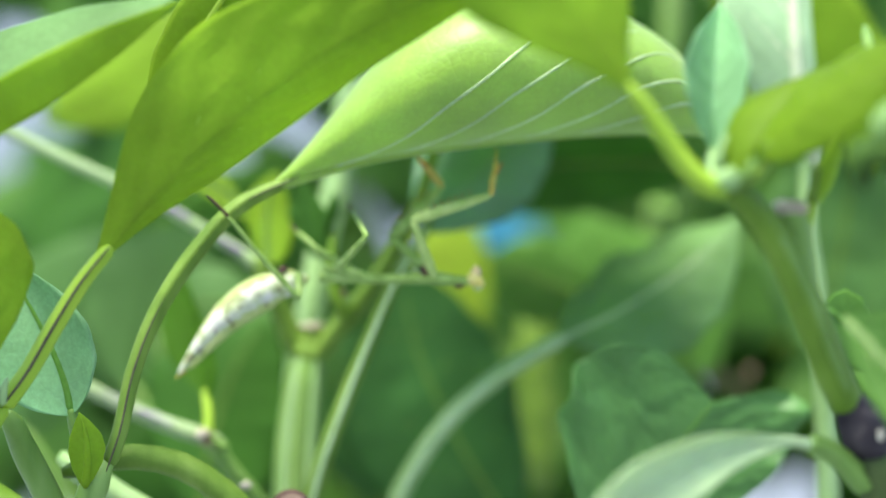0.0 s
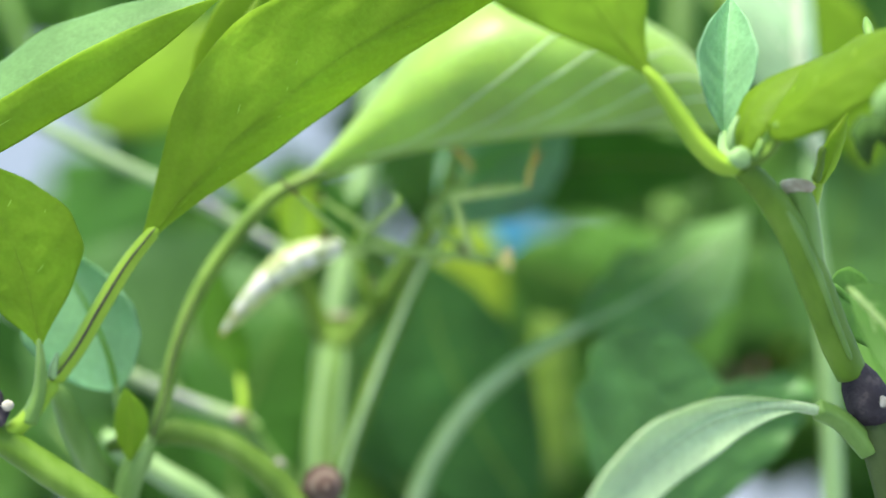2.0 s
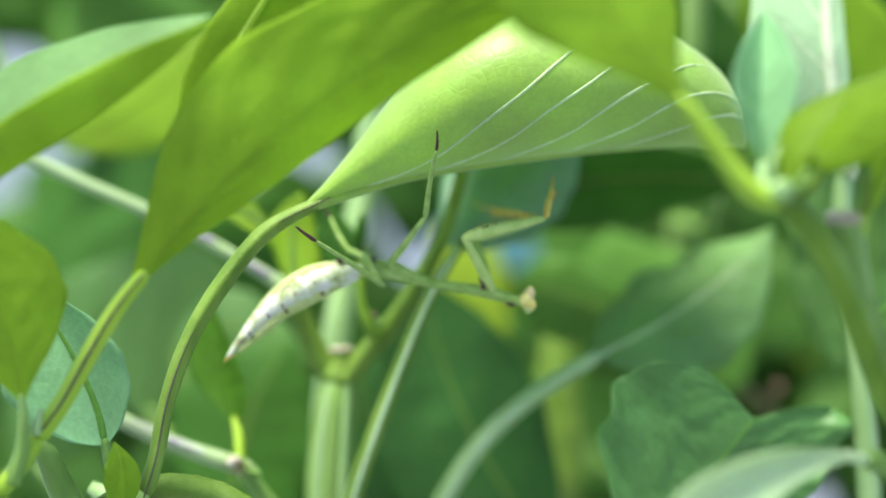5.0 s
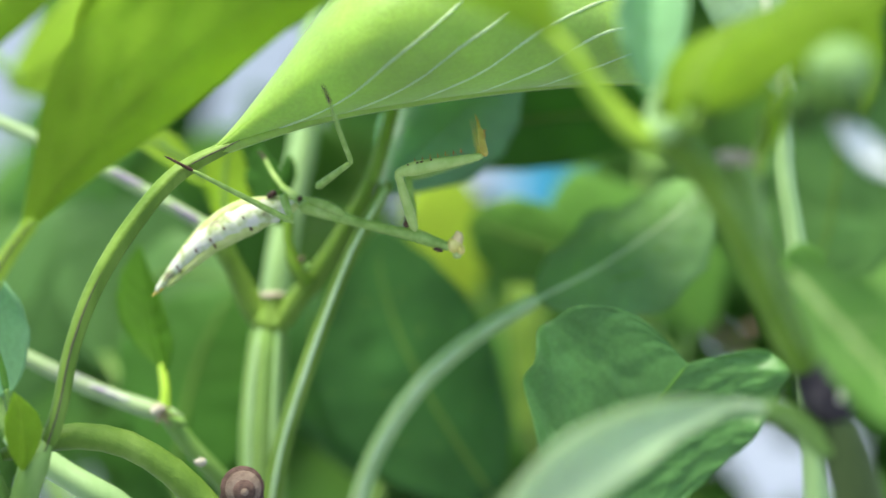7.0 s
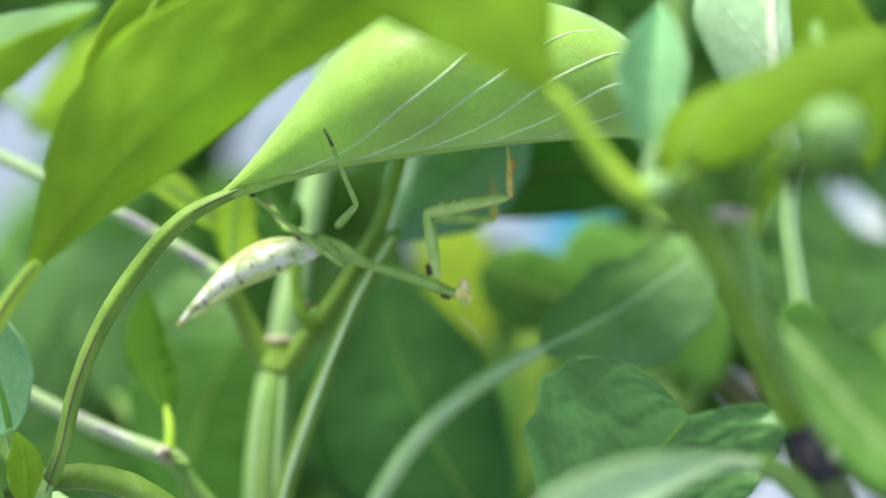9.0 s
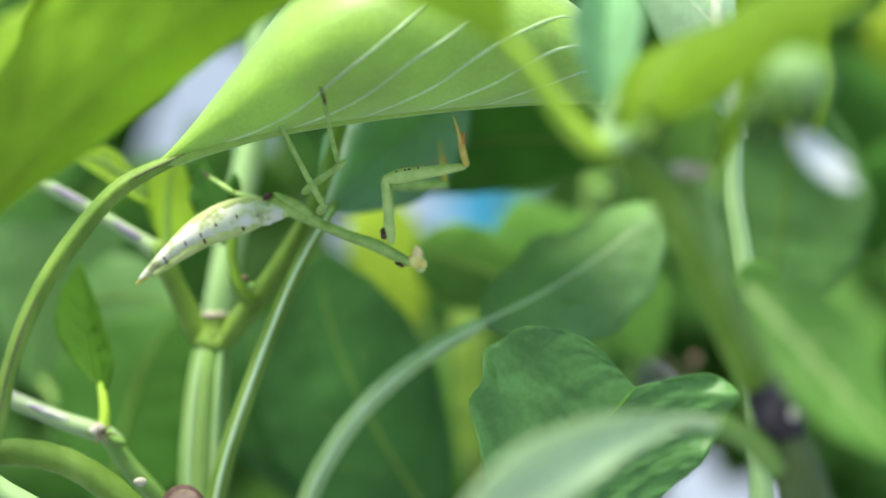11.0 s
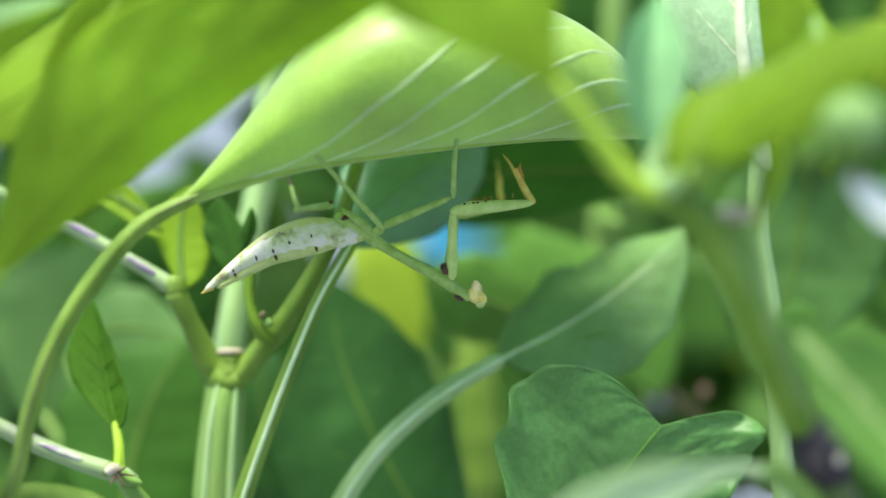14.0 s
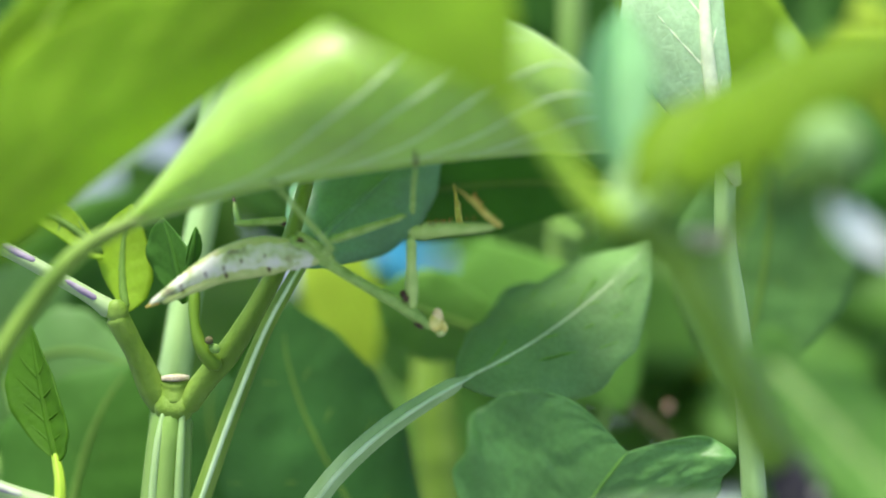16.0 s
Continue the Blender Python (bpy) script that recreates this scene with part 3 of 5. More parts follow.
leaf(left, Blade((-0.05652, -0.02370, -0.01320), (-0.05941, -0.02700, 0.00004), (-0.06629, -0.02900, 0.01112), (-0.06639, -0.02600, -0.00284), (-0.05150, -0.02700, 0.00189), seed=8, droop=0.12, wave=0.05, wide=0.5, blunt=1.25, pucker=0.04), LEAF_YOUNG, "yellow-green rounded leaf on a short stalk",
     [(-0.05851, -0.02150, -0.02233), (-0.05702, -0.02200, -0.01855), (-0.05655, -0.02320, -0.01492), (-0.05646, -0.02430, -0.01204)], (0.0011, 0.0008, 0.0006, 0.0003), rib=0.00022, rib_mat=LEAF_YOUNG, petiole_mat=STEM, vein_mat=VEIN_LIME, side_r=0.00012, nu=40, nv=10)
part("bud", tube([(-0.05549, -0.02100, -0.01668), (-0.05522, -0.02180, -0.01507), (-0.05467, -0.02180, -0.01333)], [0.0006, 0.0006, 0.0002], 12, 10, 0.05, 0.5), STEM_PALE, left, "tiny pale bud in the leaf axil")
part("shoot", tube([(-0.06172, -0.02200, -0.02422), (-0.05895, -0.02150, -0.02205), (-0.05697, -0.02070, -0.01931), (-0.05539, -0.02000, -0.01669)], [0.0012, 0.0011, 0.0011, 0.0010], 14, 12, 0.04, 0.05), STEM_YELLOW, left)
leaf(left, Blade((-0.03901, -0.01700, 0.01830), (-0.03180, -0.01800, 0.02930), (-0.02232, -0.01900, 0.04432), (-0.03596, -0.01900, 0.02988), (-0.02384, -0.01600, 0.02813), seed=32, droop=0.15), LEAF_YOUNG, "fresh green leaf behind the large one", veins=4, vein_mat=VEIN_LIME, side_r=0.00015)
leaf(left, Blade((-0.08229, -0.03100, 0.00041), (-0.05352, -0.03200, 0.01815), (-0.03346, -0.03050, 0.03017), (-0.05491, -0.03300, 0.02014), (-0.05198, -0.03100, 0.01558), seed=34, droop=0.15, wave=0.08, wide=0.5, pucker=0.025), LEAF_YOUNG, "narrow yellow-green leaf along the folded one", veins=3, side_r=0.0001, vein_mat=VEIN_LIME, rib=0.0002)
leaf(left, Blade((-0.08390, -0.02800, 0.00194), (-0.05485, -0.03000, 0.01990), (-0.03352, -0.03000, 0.03067), (-0.05823, -0.02600, 0.02649), (-0.05415, -0.03100, 0.01895), seed=9, droop=0.25, wave=0.05, wide=0.55), LEAF_SAGE, "folded bluish-green leaf seen along its edge", veins=3, side_r=0.0001, vein_mat=LEAF_SAGE)
part("stem", tube([(-0.05584, -0.01600, -0.01791), (-0.05457, -0.01200, -0.02308), (-0.05160, -0.01000, -0.02987), (-0.04821, -0.00900, -0.05049)], [0.00122, 0.00162, 0.00172, 0.00182], 24, 12, 0.05, 0.04), STEM, left)

# ---- the middle plant: the leaf that the mantis hangs from ----
middle = thing("pepper_plant", "pepper plant whose broad leaf carries the mantis", "plant", "pepper plants")
leaf(middle, Blade((-0.02680, -0.00230, 0.00950), (0.00021, 0.00400, 0.01554), (0.02995, 0.00900, 0.01732), (0.00146, -0.01100, 0.02940), (-0.00009, 0.03200, 0.01738), seed=10, droop=0.4, wave=0.03, blunt=1.5, point=0.42, wide=0.42, puff=0.03, bend=(0, 0, 0.0008), roll=0.0094), LEAF_UNDER, "broad pale green leaf seen from below, with raised veins",
     [(-0.04459, -0.01200, -0.02519), (-0.04329, -0.01100, -0.02082), (-0.04197, -0.00900, -0.01338), (-0.03969, -0.00700, -0.00650), (-0.03566, -0.00500, 0.00058), (-0.02986, -0.00300, 0.00735), (-0.02062, 0.00000, 0.01288)], (0.00089, 0.00089, 0.00089, 0.00098, 0.00104, 0.00098, 0.00060), veins=5, slant=0.68, rib_mat=LEAF_UNDER, vein_mat=VEIN_CLEAR, petiole_mat=STEM_OLIVE, streak=True, nu=60, nv=16, rib=0.0008, side_r=0.00027)
part("stem", tube([(-0.04439, -0.01200, -0.02415), (-0.04576, -0.01200, -0.02623), (-0.04763, -0.01100, -0.03101), (-0.04778, -0.01000, -0.05727), (-0.04888, -0.00800, -0.12745), (-0.04625, -0.00500, -0.30200)], [0.00162, 0.00182, 0.00172, 0.00192, 0.00222, 0.00324], 36, 12, 0.03, 0.08), STEM, middle)
leaf(middle, Blade((-0.04895, -0.01200, -0.01853), (-0.05206, -0.01100, -0.00954), (-0.05949, -0.01000, 0.00204), (-0.06016, -0.01300, -0.01243), (-0.04648, -0.01300, -0.00762), seed=11, droop=-0.3, wide=0.5), LEAF_TEAL, "fresh green young leaf with a pale margin",
     [(-0.04642, -0.01200, -0.02688), (-0.04780, -0.01200, -0.02288), (-0.04950, -0.01200, -0.01822)], (0.00101, 0.00081, 0.00061), veins=2, vein_mat=LEAF_FRESH, side_r=0.00015)
leaf(middle, Blade((-0.04688, -0.01400, -0.02707), (-0.04648, -0.01500, -0.02201), (-0.04749, -0.01500, -0.01786), (-0.04870, -0.01500, -0.02273), (-0.04445, -0.01400, -0.02201), seed=12, droop=0.2, wide=0.5), LEAF_YOUNG, "small yellow-green leaf at the stalk's foot", veins=0, vein_mat=LEAF_YOUNG)
part("stem", tube([(-0.05068, -0.00900, -0.02591), (-0.04330, -0.00700, -0.02390), (-0.03701, -0.00500, -0.02493), (-0.03177, -0.00400, -0.02815), (-0.02631, -0.00300, -0.03423), (-0.02483, 0.00800, -0.07636), (-0.02658, 0.02500, -0.25000)], [0.00140, 0.00150, 0.00160, 0.00170, 0.00180, 0.00200, 0.00220], 34, 12, 0.05, 0.05), STEM_OLIVE, middle, "arching yellow-green stem")
part("stem", tube([(-0.05340, 0.00300, -0.02475), (-0.04520, 0.00300, -0.03012), (-0.03894, 0.00300, -0.03385), (-0.02917, 0.00900, -0.06247), (-0.02658, 0.02500, -0.22000)], [0.00159, 0.00159, 0.00168, 0.00168, 0.00178], 30, 12, 0.06, 0.04), STEM_PALE, middle)

# ---- the rear plant: cut stem, purple-streaked side shoots ----
rear = thing("pepper_plant", "pruned pepper plant with a cut-off main stem", "plant", "pepper plants")
part("stem", tube([(-0.02572, 0.03400, -0.30200), (-0.02544, 0.03000, -0.15130), (-0.02507, 0.02600, -0.04284), (-0.02473, 0.02500, -0.02558), (-0.02381, 0.02450, -0.01574), (-0.02317, 0.02450, -0.01081)], [0.00370, 0.00321, 0.00302, 0.00292, 0.00253, 0.00224], 46, 24, 0.09, 0.03), STEM, rear)
part("rib", tube([(-0.02622, 0.02350, -0.04242), (-0.02599, 0.02250, -0.02531), (-0.02492, 0.02240, -0.01559), (-0.02399, 0.02300, -0.01109)], [0.00059, 0.00059, 0.00049, 0.00029], 30, 8), STEM_PALE, rear, "pale ridge along the stem")
part("rib", tube([(-0.02309, 0.02350, -0.04243), (-0.02283, 0.02250, -0.02538), (-0.02226, 0.02240, -0.01563), (-0.02203, 0.02300, -0.01111)], [0.00059, 0.00059, 0.00049, 0.00029], 30, 8), STEM_PALE, rear, "pale ridge along the stem")
part("stub", tube([(-0.02317, 0.02450, -0.01186), (-0.02303, 0.02450, -0.00983), (-0.02298, 0.02400, -0.00840)], [0.00234, 0.00205, 0.00176], 12, 16, 0.03, 0.08), STEM_OLIVE, rear)
part("cut_scar", tube([(-0.02298, 0.02400, -0.00896), (-0.02298, 0.02400, -0.00812)], [0.00186, 0.00176], 6, 16, 0.0, 0.35), SCAR, rear, "pale dried cut on top of the stem")
part("shoot", tube([(-0.02421, 0.02500, -0.01292), (-0.02570, 0.02450, -0.01007), (-0.02777, 0.02300, -0.00504), (-0.02988, 0.02150, -0.00041)], [0.00137, 0.00166, 0.00127, 0.00137], 24, 12, 0.05, 0.06), STEM_OLIVE, rear)
part("shoot", tube([(-0.02918, 0.02150, -0.00090), (-0.03274, 0.02200, 0.00153), (-0.03727, 0.02200, 0.00427), (-0.04447, 0.02300, 0.00822), (-0.06017, 0.02400, 0.01547), (-0.08574, 0.02600, 0.02852)], [0.00137, 0.00088, 0.00083, 0.00088, 0.00088, 0.00098], 34, 12, 0.03, 0.05), STEM_PURPLE, rear, "pale shoot with purple streaks")
part("shoot", tube([(-0.02213, 0.02400, -0.01291), (-0.02028, 0.02300, -0.01008), (-0.01592, 0.02100, -0.00503), (-0.01238, 0.02000, 0.00041), (-0.00930, 0.02000, 0.00605), (-0.00658, 0.02100, 0.01453), (-0.00372, 0.02200, 0.02814)], [0.00127, 0.00137, 0.00147, 0.00117, 0.00098, 0.00088, 0.00078], 34, 12, 0.05, 0.06), STEM_OLIVE, rear)
part("node", ball((-0.02306, 0.02420, -0.01206), (0.00254, 0.00225, 0.00234), 16, 12, 0.15), STEM_OLIVE, rear)
part("node", ball((-0.02967, 0.02150, -0.00041), (0.00147, 0.00137, 0.00157), 14, 10, 0.3), STEM_OLIVE, rear)
part("node", ball((-0.03701, 0.01550, -0.02299), (0.00128, 0.00118, 0.00118), 14, 10, 0.35), STEM_OLIVE, rear)
part("bud", tube([(-0.01722, 0.02000, -0.00722), (-0.01888, 0.01900, -0.00544), (-0.01991, 0.01900, -0.00228), (-0.02002, 0.01950, 0.00120), (-0.01978, 0.02000, 0.00402)], [0.00078, 0.00069, 0.00059, 0.00059, 0.00029], 20, 10, 0.1, 0.3), STEM_FORK, rear, "thin side shoot")
part("bud", ball((-0.01771, 0.01850, -0.00482), (0.00088, 0.00069, 0.00069), 10, 8, 0.6), STEM, rear, "small green flower bud")
part("bud", ball((-0.01823, 0.01800, -0.00382), (0.00049, 0.00039, 0.00049), 10, 8, 0.6), TWIG, rear, "brownish bud scale")
leaf(rear, Blade((-0.02169, 0.02300, 0.00053), (-0.02261, 0.02300, 0.00550), (-0.02430, 0.02400, 0.01127), (-0.02577, 0.02600, 0.00632), (-0.01971, 0.02200, 0.00510), seed=13, droop=-0.2, wide=0.5), LEAF_DARK, "small dark green young leaf", veins=0, vein_mat=LEAF_DARK)
leaf(rear, Blade((-0.02110, 0.02200, 0.00406), (-0.02032, 0.02100, 0.00722), (-0.01991, 0.02100, 0.00985), (-0.02114, 0.02100, 0.00687), (-0.01951, 0.02200, 0.00723), seed=14, droop=-0.3, wide=0.5), LEAF_DARK, "tiny dark green young leaf", veins=0, vein_mat=LEAF_DARK)
leaf(rear, Blade((-0.02895, 0.02500, -0.00043), (-0.02960, 0.02700, 0.00567), (-0.02834, 0.02800, 0.01288), (-0.03310, 0.02900, 0.00719), (-0.02593, 0.02600, 0.00418), seed=15, droop=0.1), LEAF_YOUNG, "yellow-green leaf standing at the shoot's fork", veins=2, vein_mat=VEIN_DARK, side_r=0.00015)
leaf(rear, Blade((-0.03208, 0.02700, 0.00673), (-0.03690, 0.02800, 0.01068), (-0.04333, 0.02900, 0.01273), (-0.03708, 0.02900, 0.01316), (-0.03441, 0.02700, 0.00678), seed=16, droop=0.1), LEAF_YOUNG, "yellow-green leaf beside the shoot", veins=2, vein_mat=VEIN_DARK)
# the shoot low down with the hanging leaf
part("shoot", tube([(-0.07758, 0.02000, -0.00442), (-0.05597, 0.01800, -0.01527), (-0.04619, 0.01700, -0.01986), (-0.04053, 0.01600, -0.02194), (-0.03701, 0.01550, -0.02299), (-0.03350, 0.01500, -0.02392)], [0.00098, 0.00098, 0.00108, 0.00108, 0.00118, 0.00079], 30, 12, 0.03, 0.05), STEM_PURPLE, rear, "pale shoot with purple streaks")
part("shoot", tube([(-0.03590, 0.01500, -0.02310), (-0.03300, 0.01600, -0.02727), (-0.02788, 0.02000, -0.03469), (-0.02506, 0.02400, -0.04250)], [0.00108, 0.00118, 0.00137, 0.00157], 20, 10), STEM, rear)
for band in ([(-0.03575, 0.02120, 0.00367), (-0.03192, 0.02120, 0.00123)], [(-0.04390, 0.02220, 0.00827), (-0.03933, 0.02180, 0.00584)], [(-0.04600, 0.01600, -0.01949), (-0.04010, 0.01520, -0.02174)]):
    part("streak", tube(band, [0.00025, 0.00049, 0.00039], 12, 10, 0.03, 0.3), BAND, rear, "purple streak on the shoot")
part("bud", ball((-0.03634, 0.01350, -0.02268), (0.00118, 0.00089, 0.00089), bump=0.5), SCAR, rear, "pale dry bud scale")
part("bud", tube([(-0.03607, 0.01400, -0.02287), (-0.03438, 0.01400, -0.02403), (-0.03281, 0.01400, -0.02437)], [0.00079, 0.00069, 0.00030], 10, 8, 0.1, 0.3), STEM, rear)
for tip in ((-0.03429, 0.01200, -0.02203), (-0.03334, 0.01200, -0.02326), (-0.03464, 0.01250, -0.02476), (-0.03647, 0.01200, -0.02456)):
    part("bract", tube([(-0.03601, 0.01350, -0.02309), tip], [0.00022, 0.00005], 6, 6, 0, 0.3), CORK, rear, "thin dry bract at the node")
leaf(rear, Blade((-0.03647, 0.01750, -0.01789), (-0.03835, 0.02000, -0.01112), (-0.04040, 0.02300, -0.00148), (-0.04269, 0.02100, -0.01041), (-0.03497, 0.01700, -0.01308), seed=17, droop=-0.12, wide=0.42, puff=0.02), LEAF_FLAP, "dark green leaf hanging from its stalk",
     [(-0.03590, 0.01500, -0.02344), (-0.03597, 0.01600, -0.02048), (-0.03653, 0.01750, -0.01721)], (0.00069, 0.00059, 0.00049), veins=4, vein_mat=LEAF_FLAP, petiole_mat=STEM_YELLOW)
# second upright stem behind
part("stem", tube([(-0.02099, 0.04200, -0.30200), (-0.02593, 0.03600, -0.02954), (-0.02549, 0.03600, -0.01494), (-0.02430, 0.03800, -0.00615), (-0.02286, 0.04000, 0.00279), (-0.02089, 0.04200, 0.01263), (-0.01955, 0.04400, 0.02870), (-0.01897, 0.04800, 0.06138)], [0.00289, 0.00212, 0.00202, 0.00192, 0.00183, 0.00183, 0.00173, 0.00173], 44, 16, 0.06, 0.03), STEM_PALE, rear)
# the long striped stalk and its bluish leaf
leaf(rear, Blade((-0.00812, 0.02400, 0.00475), (-0.00074, 0.03000, 0.01243), (0.01014, 0.03600, 0.02113), (-0.00659, 0.03200, 0.01833), (0.00643, 0.03200, 0.00910), seed=18, droop=0.25, pucker=0.05), LEAF_BLUE, "bluish-green leaf behind the mantis",
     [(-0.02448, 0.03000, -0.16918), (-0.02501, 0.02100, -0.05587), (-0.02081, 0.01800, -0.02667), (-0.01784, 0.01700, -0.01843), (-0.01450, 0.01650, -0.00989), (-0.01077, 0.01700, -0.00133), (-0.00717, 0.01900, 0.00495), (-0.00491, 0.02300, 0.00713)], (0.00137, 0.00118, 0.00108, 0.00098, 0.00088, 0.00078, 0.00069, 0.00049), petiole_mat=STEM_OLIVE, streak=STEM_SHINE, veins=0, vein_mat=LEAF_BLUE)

# cut stump low down
stump = thing("cut_stem_stub", "cut woody stem stub with brown rings", "stem")
part("stub", tube([(-0.02309, -0.00100, -0.03088), (-0.02460, 0.00500, -0.03416), (-0.02671, 0.01400, -0.04205), (-0.02823, 0.02600, -0.05111)], [0.00257, 0.00277, 0.00277, 0.00277], 14, 16, 0.0, 0.1), CORK, stump)
part("ring", tube([(-0.02310, -0.00150, -0.03096), (-0.02290, -0.00320, -0.03066)], [0.00261, 0.00261], 6, 18, 0.0, 0.15), CORK, stump, "dark brown bark ring")
part("ring", tube([(-0.02291, -0.00200, -0.03091), (-0.02269, -0.00380, -0.03074)], [0.00211, 0.00211], 6, 18, 0.0, 0.2), WOOD_GREY, stump, "pale wood ring")
part("ring", tube([(-0.02277, -0.00200, -0.03119), (-0.02250, -0.00430, -0.03096)], [0.00130, 0.00130], 6, 16, 0.0, 0.2), CORK, stump, "dark inner ring")
part("pith", tube([(-0.02270, -0.00200, -0.03132), (-0.02240, -0.00460, -0.03106)], [0.00060, 0.00060], 6, 12, 0.0, 0.2), WOOD_GREY, stump, "pale pith")
part("bud_scale", ball((-0.02987, 0.00600, -0.02866), (0.00089, 0.00060, 0.00060), bump=0.8), SCAR, stump)

# ---- the far plant: long stalk, big leaves behind the mantis ----
far = thing("pepper_plant", "pepper plant with large leaves behind the mantis", "plant", "pepper plants")
part("stem", tube([(0.02434, 0.09000, -0.30200), (0.02316, 0.08500, -0.14212), (0.02569, 0.08500, -0.02810), (0.02993, 0.08000, 0.04777), (0.03172, 0.08000, 0.09503)], [0.00327, 0.00280, 0.00243, 0.00187, 0.00131], 30, 12), STEM, far)
leaf(far, Blade((0.01141, 0.02700, -0.00990), (0.02340, 0.03200, -0.00377), (0.03693, 0.03800, 0.00757), (0.01780, 0.04300, 0.00237), (0.02937, 0.02800, -0.00917), seed=20, droop=0.2, wave=0.05, pucker=0.07, blunt=0.7), LEAF_SAGE, "large dull green leaf with a pale midrib",
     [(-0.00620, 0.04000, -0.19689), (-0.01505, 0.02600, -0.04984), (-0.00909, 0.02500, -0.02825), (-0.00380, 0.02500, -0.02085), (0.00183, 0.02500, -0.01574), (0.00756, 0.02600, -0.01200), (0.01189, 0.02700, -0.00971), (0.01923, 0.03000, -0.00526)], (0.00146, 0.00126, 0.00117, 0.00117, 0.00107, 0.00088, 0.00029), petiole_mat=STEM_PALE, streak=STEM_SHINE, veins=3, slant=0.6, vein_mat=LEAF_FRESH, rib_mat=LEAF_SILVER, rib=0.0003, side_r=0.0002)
leaf(far, Blade((0.03110, 0.01300, -0.01746), (0.02407, 0.01200, -0.02709), (0.01864, 0.01200, -0.04189), (0.01195, 0.01000, -0.01345), (0.04156, 0.01900, -0.02284), seed=21, droop=0.12, puff=0.004, pucker=0.034, wave=0.05, blunt=0.3, point=0.7, wide=0.4), LEAF_PUCKER, "puckered mid-green leaf with a notched foot", stalk_to=(0.02630, 0.08400, -0.04692), veins=0, rib=0.00028, rib_mat=LEAF_FRESH, nu=80, nv=24)
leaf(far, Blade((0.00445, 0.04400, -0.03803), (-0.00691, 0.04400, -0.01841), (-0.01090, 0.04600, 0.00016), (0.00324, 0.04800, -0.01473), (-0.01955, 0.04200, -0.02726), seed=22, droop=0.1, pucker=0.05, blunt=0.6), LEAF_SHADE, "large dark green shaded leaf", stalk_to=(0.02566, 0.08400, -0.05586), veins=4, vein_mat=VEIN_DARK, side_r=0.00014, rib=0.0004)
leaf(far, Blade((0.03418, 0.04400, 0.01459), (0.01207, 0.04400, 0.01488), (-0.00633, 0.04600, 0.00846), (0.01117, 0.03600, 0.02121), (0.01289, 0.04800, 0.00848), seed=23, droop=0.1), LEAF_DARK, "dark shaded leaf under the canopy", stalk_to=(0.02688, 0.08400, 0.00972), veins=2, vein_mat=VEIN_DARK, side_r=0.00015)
leaf(far, Blade((-0.00111, 0.09800, -0.01261), (-0.00643, 0.09800, -0.00063), (-0.01096, 0.10000, 0.00955), (-0.00060, 0.09800, 0.00396), (-0.01079, 0.09800, -0.00339), seed=24, droop=0.1), LEAF_YELLOW, "yellowing leaf behind", stalk_to=(0.031, 0.110, -0.04), veins=0, vein_mat=LEAF_YELLOW)
leaf(far, Blade((0.04532, 0.01900, 0.01375), (0.04164, 0.01600, 0.02950), (0.04280, 0.02000, 0.05122), (0.03157, 0.01900, 0.03419), (0.04410, 0.01600, 0.02947), seed=25, droop=0.08, wide=0.5, blunt=0.9), LEAF_MINT, "pale leaf with white veins",
     [(0.04335, 0.03000, -0.30200), (0.04754, 0.02400, -0.07572), (0.04692, 0.02100, -0.02311), (0.04520, 0.02000, -0.00246), (0.04384, 0.02000, 0.00780), (0.04440, 0.01900, 0.01721), (0.04353, 0.01950, 0.02312)], (0.00235, 0.00157, 0.00127, 0.00117, 0.00117, 0.00117), petiole_mat=STEM_PALE, veins=4, rib=0.0012, side_r=0.0002)
leaf(far, Blade((0.05656, 0.04600, 0.01422), (0.04427, 0.04400, 0.03080), (0.03635, 0.04400, 0.05100), (0.03566, 0.04600, 0.03263), (0.05639, 0.04200, 0.03444), seed=29, droop=0.08), LEAF_YOUNG, "bright yellow-green leaf at the top", stalk_to=(0.02673, 0.08400, 0.06654), veins=0, vein_mat=LEAF_YOUNG)
leaf(far, Blade((-0.04112, 0.04600, -0.03802), (-0.03847, 0.04800, -0.02150), (-0.03141, 0.05200, -0.00790), (-0.04956, 0.05000, -0.01706), (-0.02853, 0.04800, -0.02769), seed=26, droop=0.08), LEAF_DARK, "shaded green leaf low down", stalk_to=(-0.02188, 0.04000, -0.07842), veins=2, vein_mat=VEIN_DARK, side_r=0.00015)
leaf(far, Blade((-0.05071, 0.05600, -0.01117), (-0.04182, 0.05400, -0.00635), (-0.02905, 0.05200, -0.01099), (-0.04217, 0.05600, -0.00016), (-0.04068, 0.05200, -0.01254), seed=27, droop=0.08), LEAF_DULL, "pale green leaf low down", stalk_to=(-0.02188, 0.04000, -0.07842), veins=2, vein_mat=VEIN_DARK, side_r=0.00015)
leaf(far, Blade((0.05471, 0.05000, 0.02394), (0.05301, 0.05000, 0.00465), (0.04829, 0.05200, -0.01315), (0.04138, 0.05400, 0.00632), (0.06550, 0.05000, 0.00380), seed=28, droop=0.12, pucker=0.05), LEAF_DULL, "dark shaded leaf hanging behind the stem", stalk_to=(0.02653, 0.08400, 0.05716), veins=2, vein_mat=VEIN_DARK, side_r=0.00015)

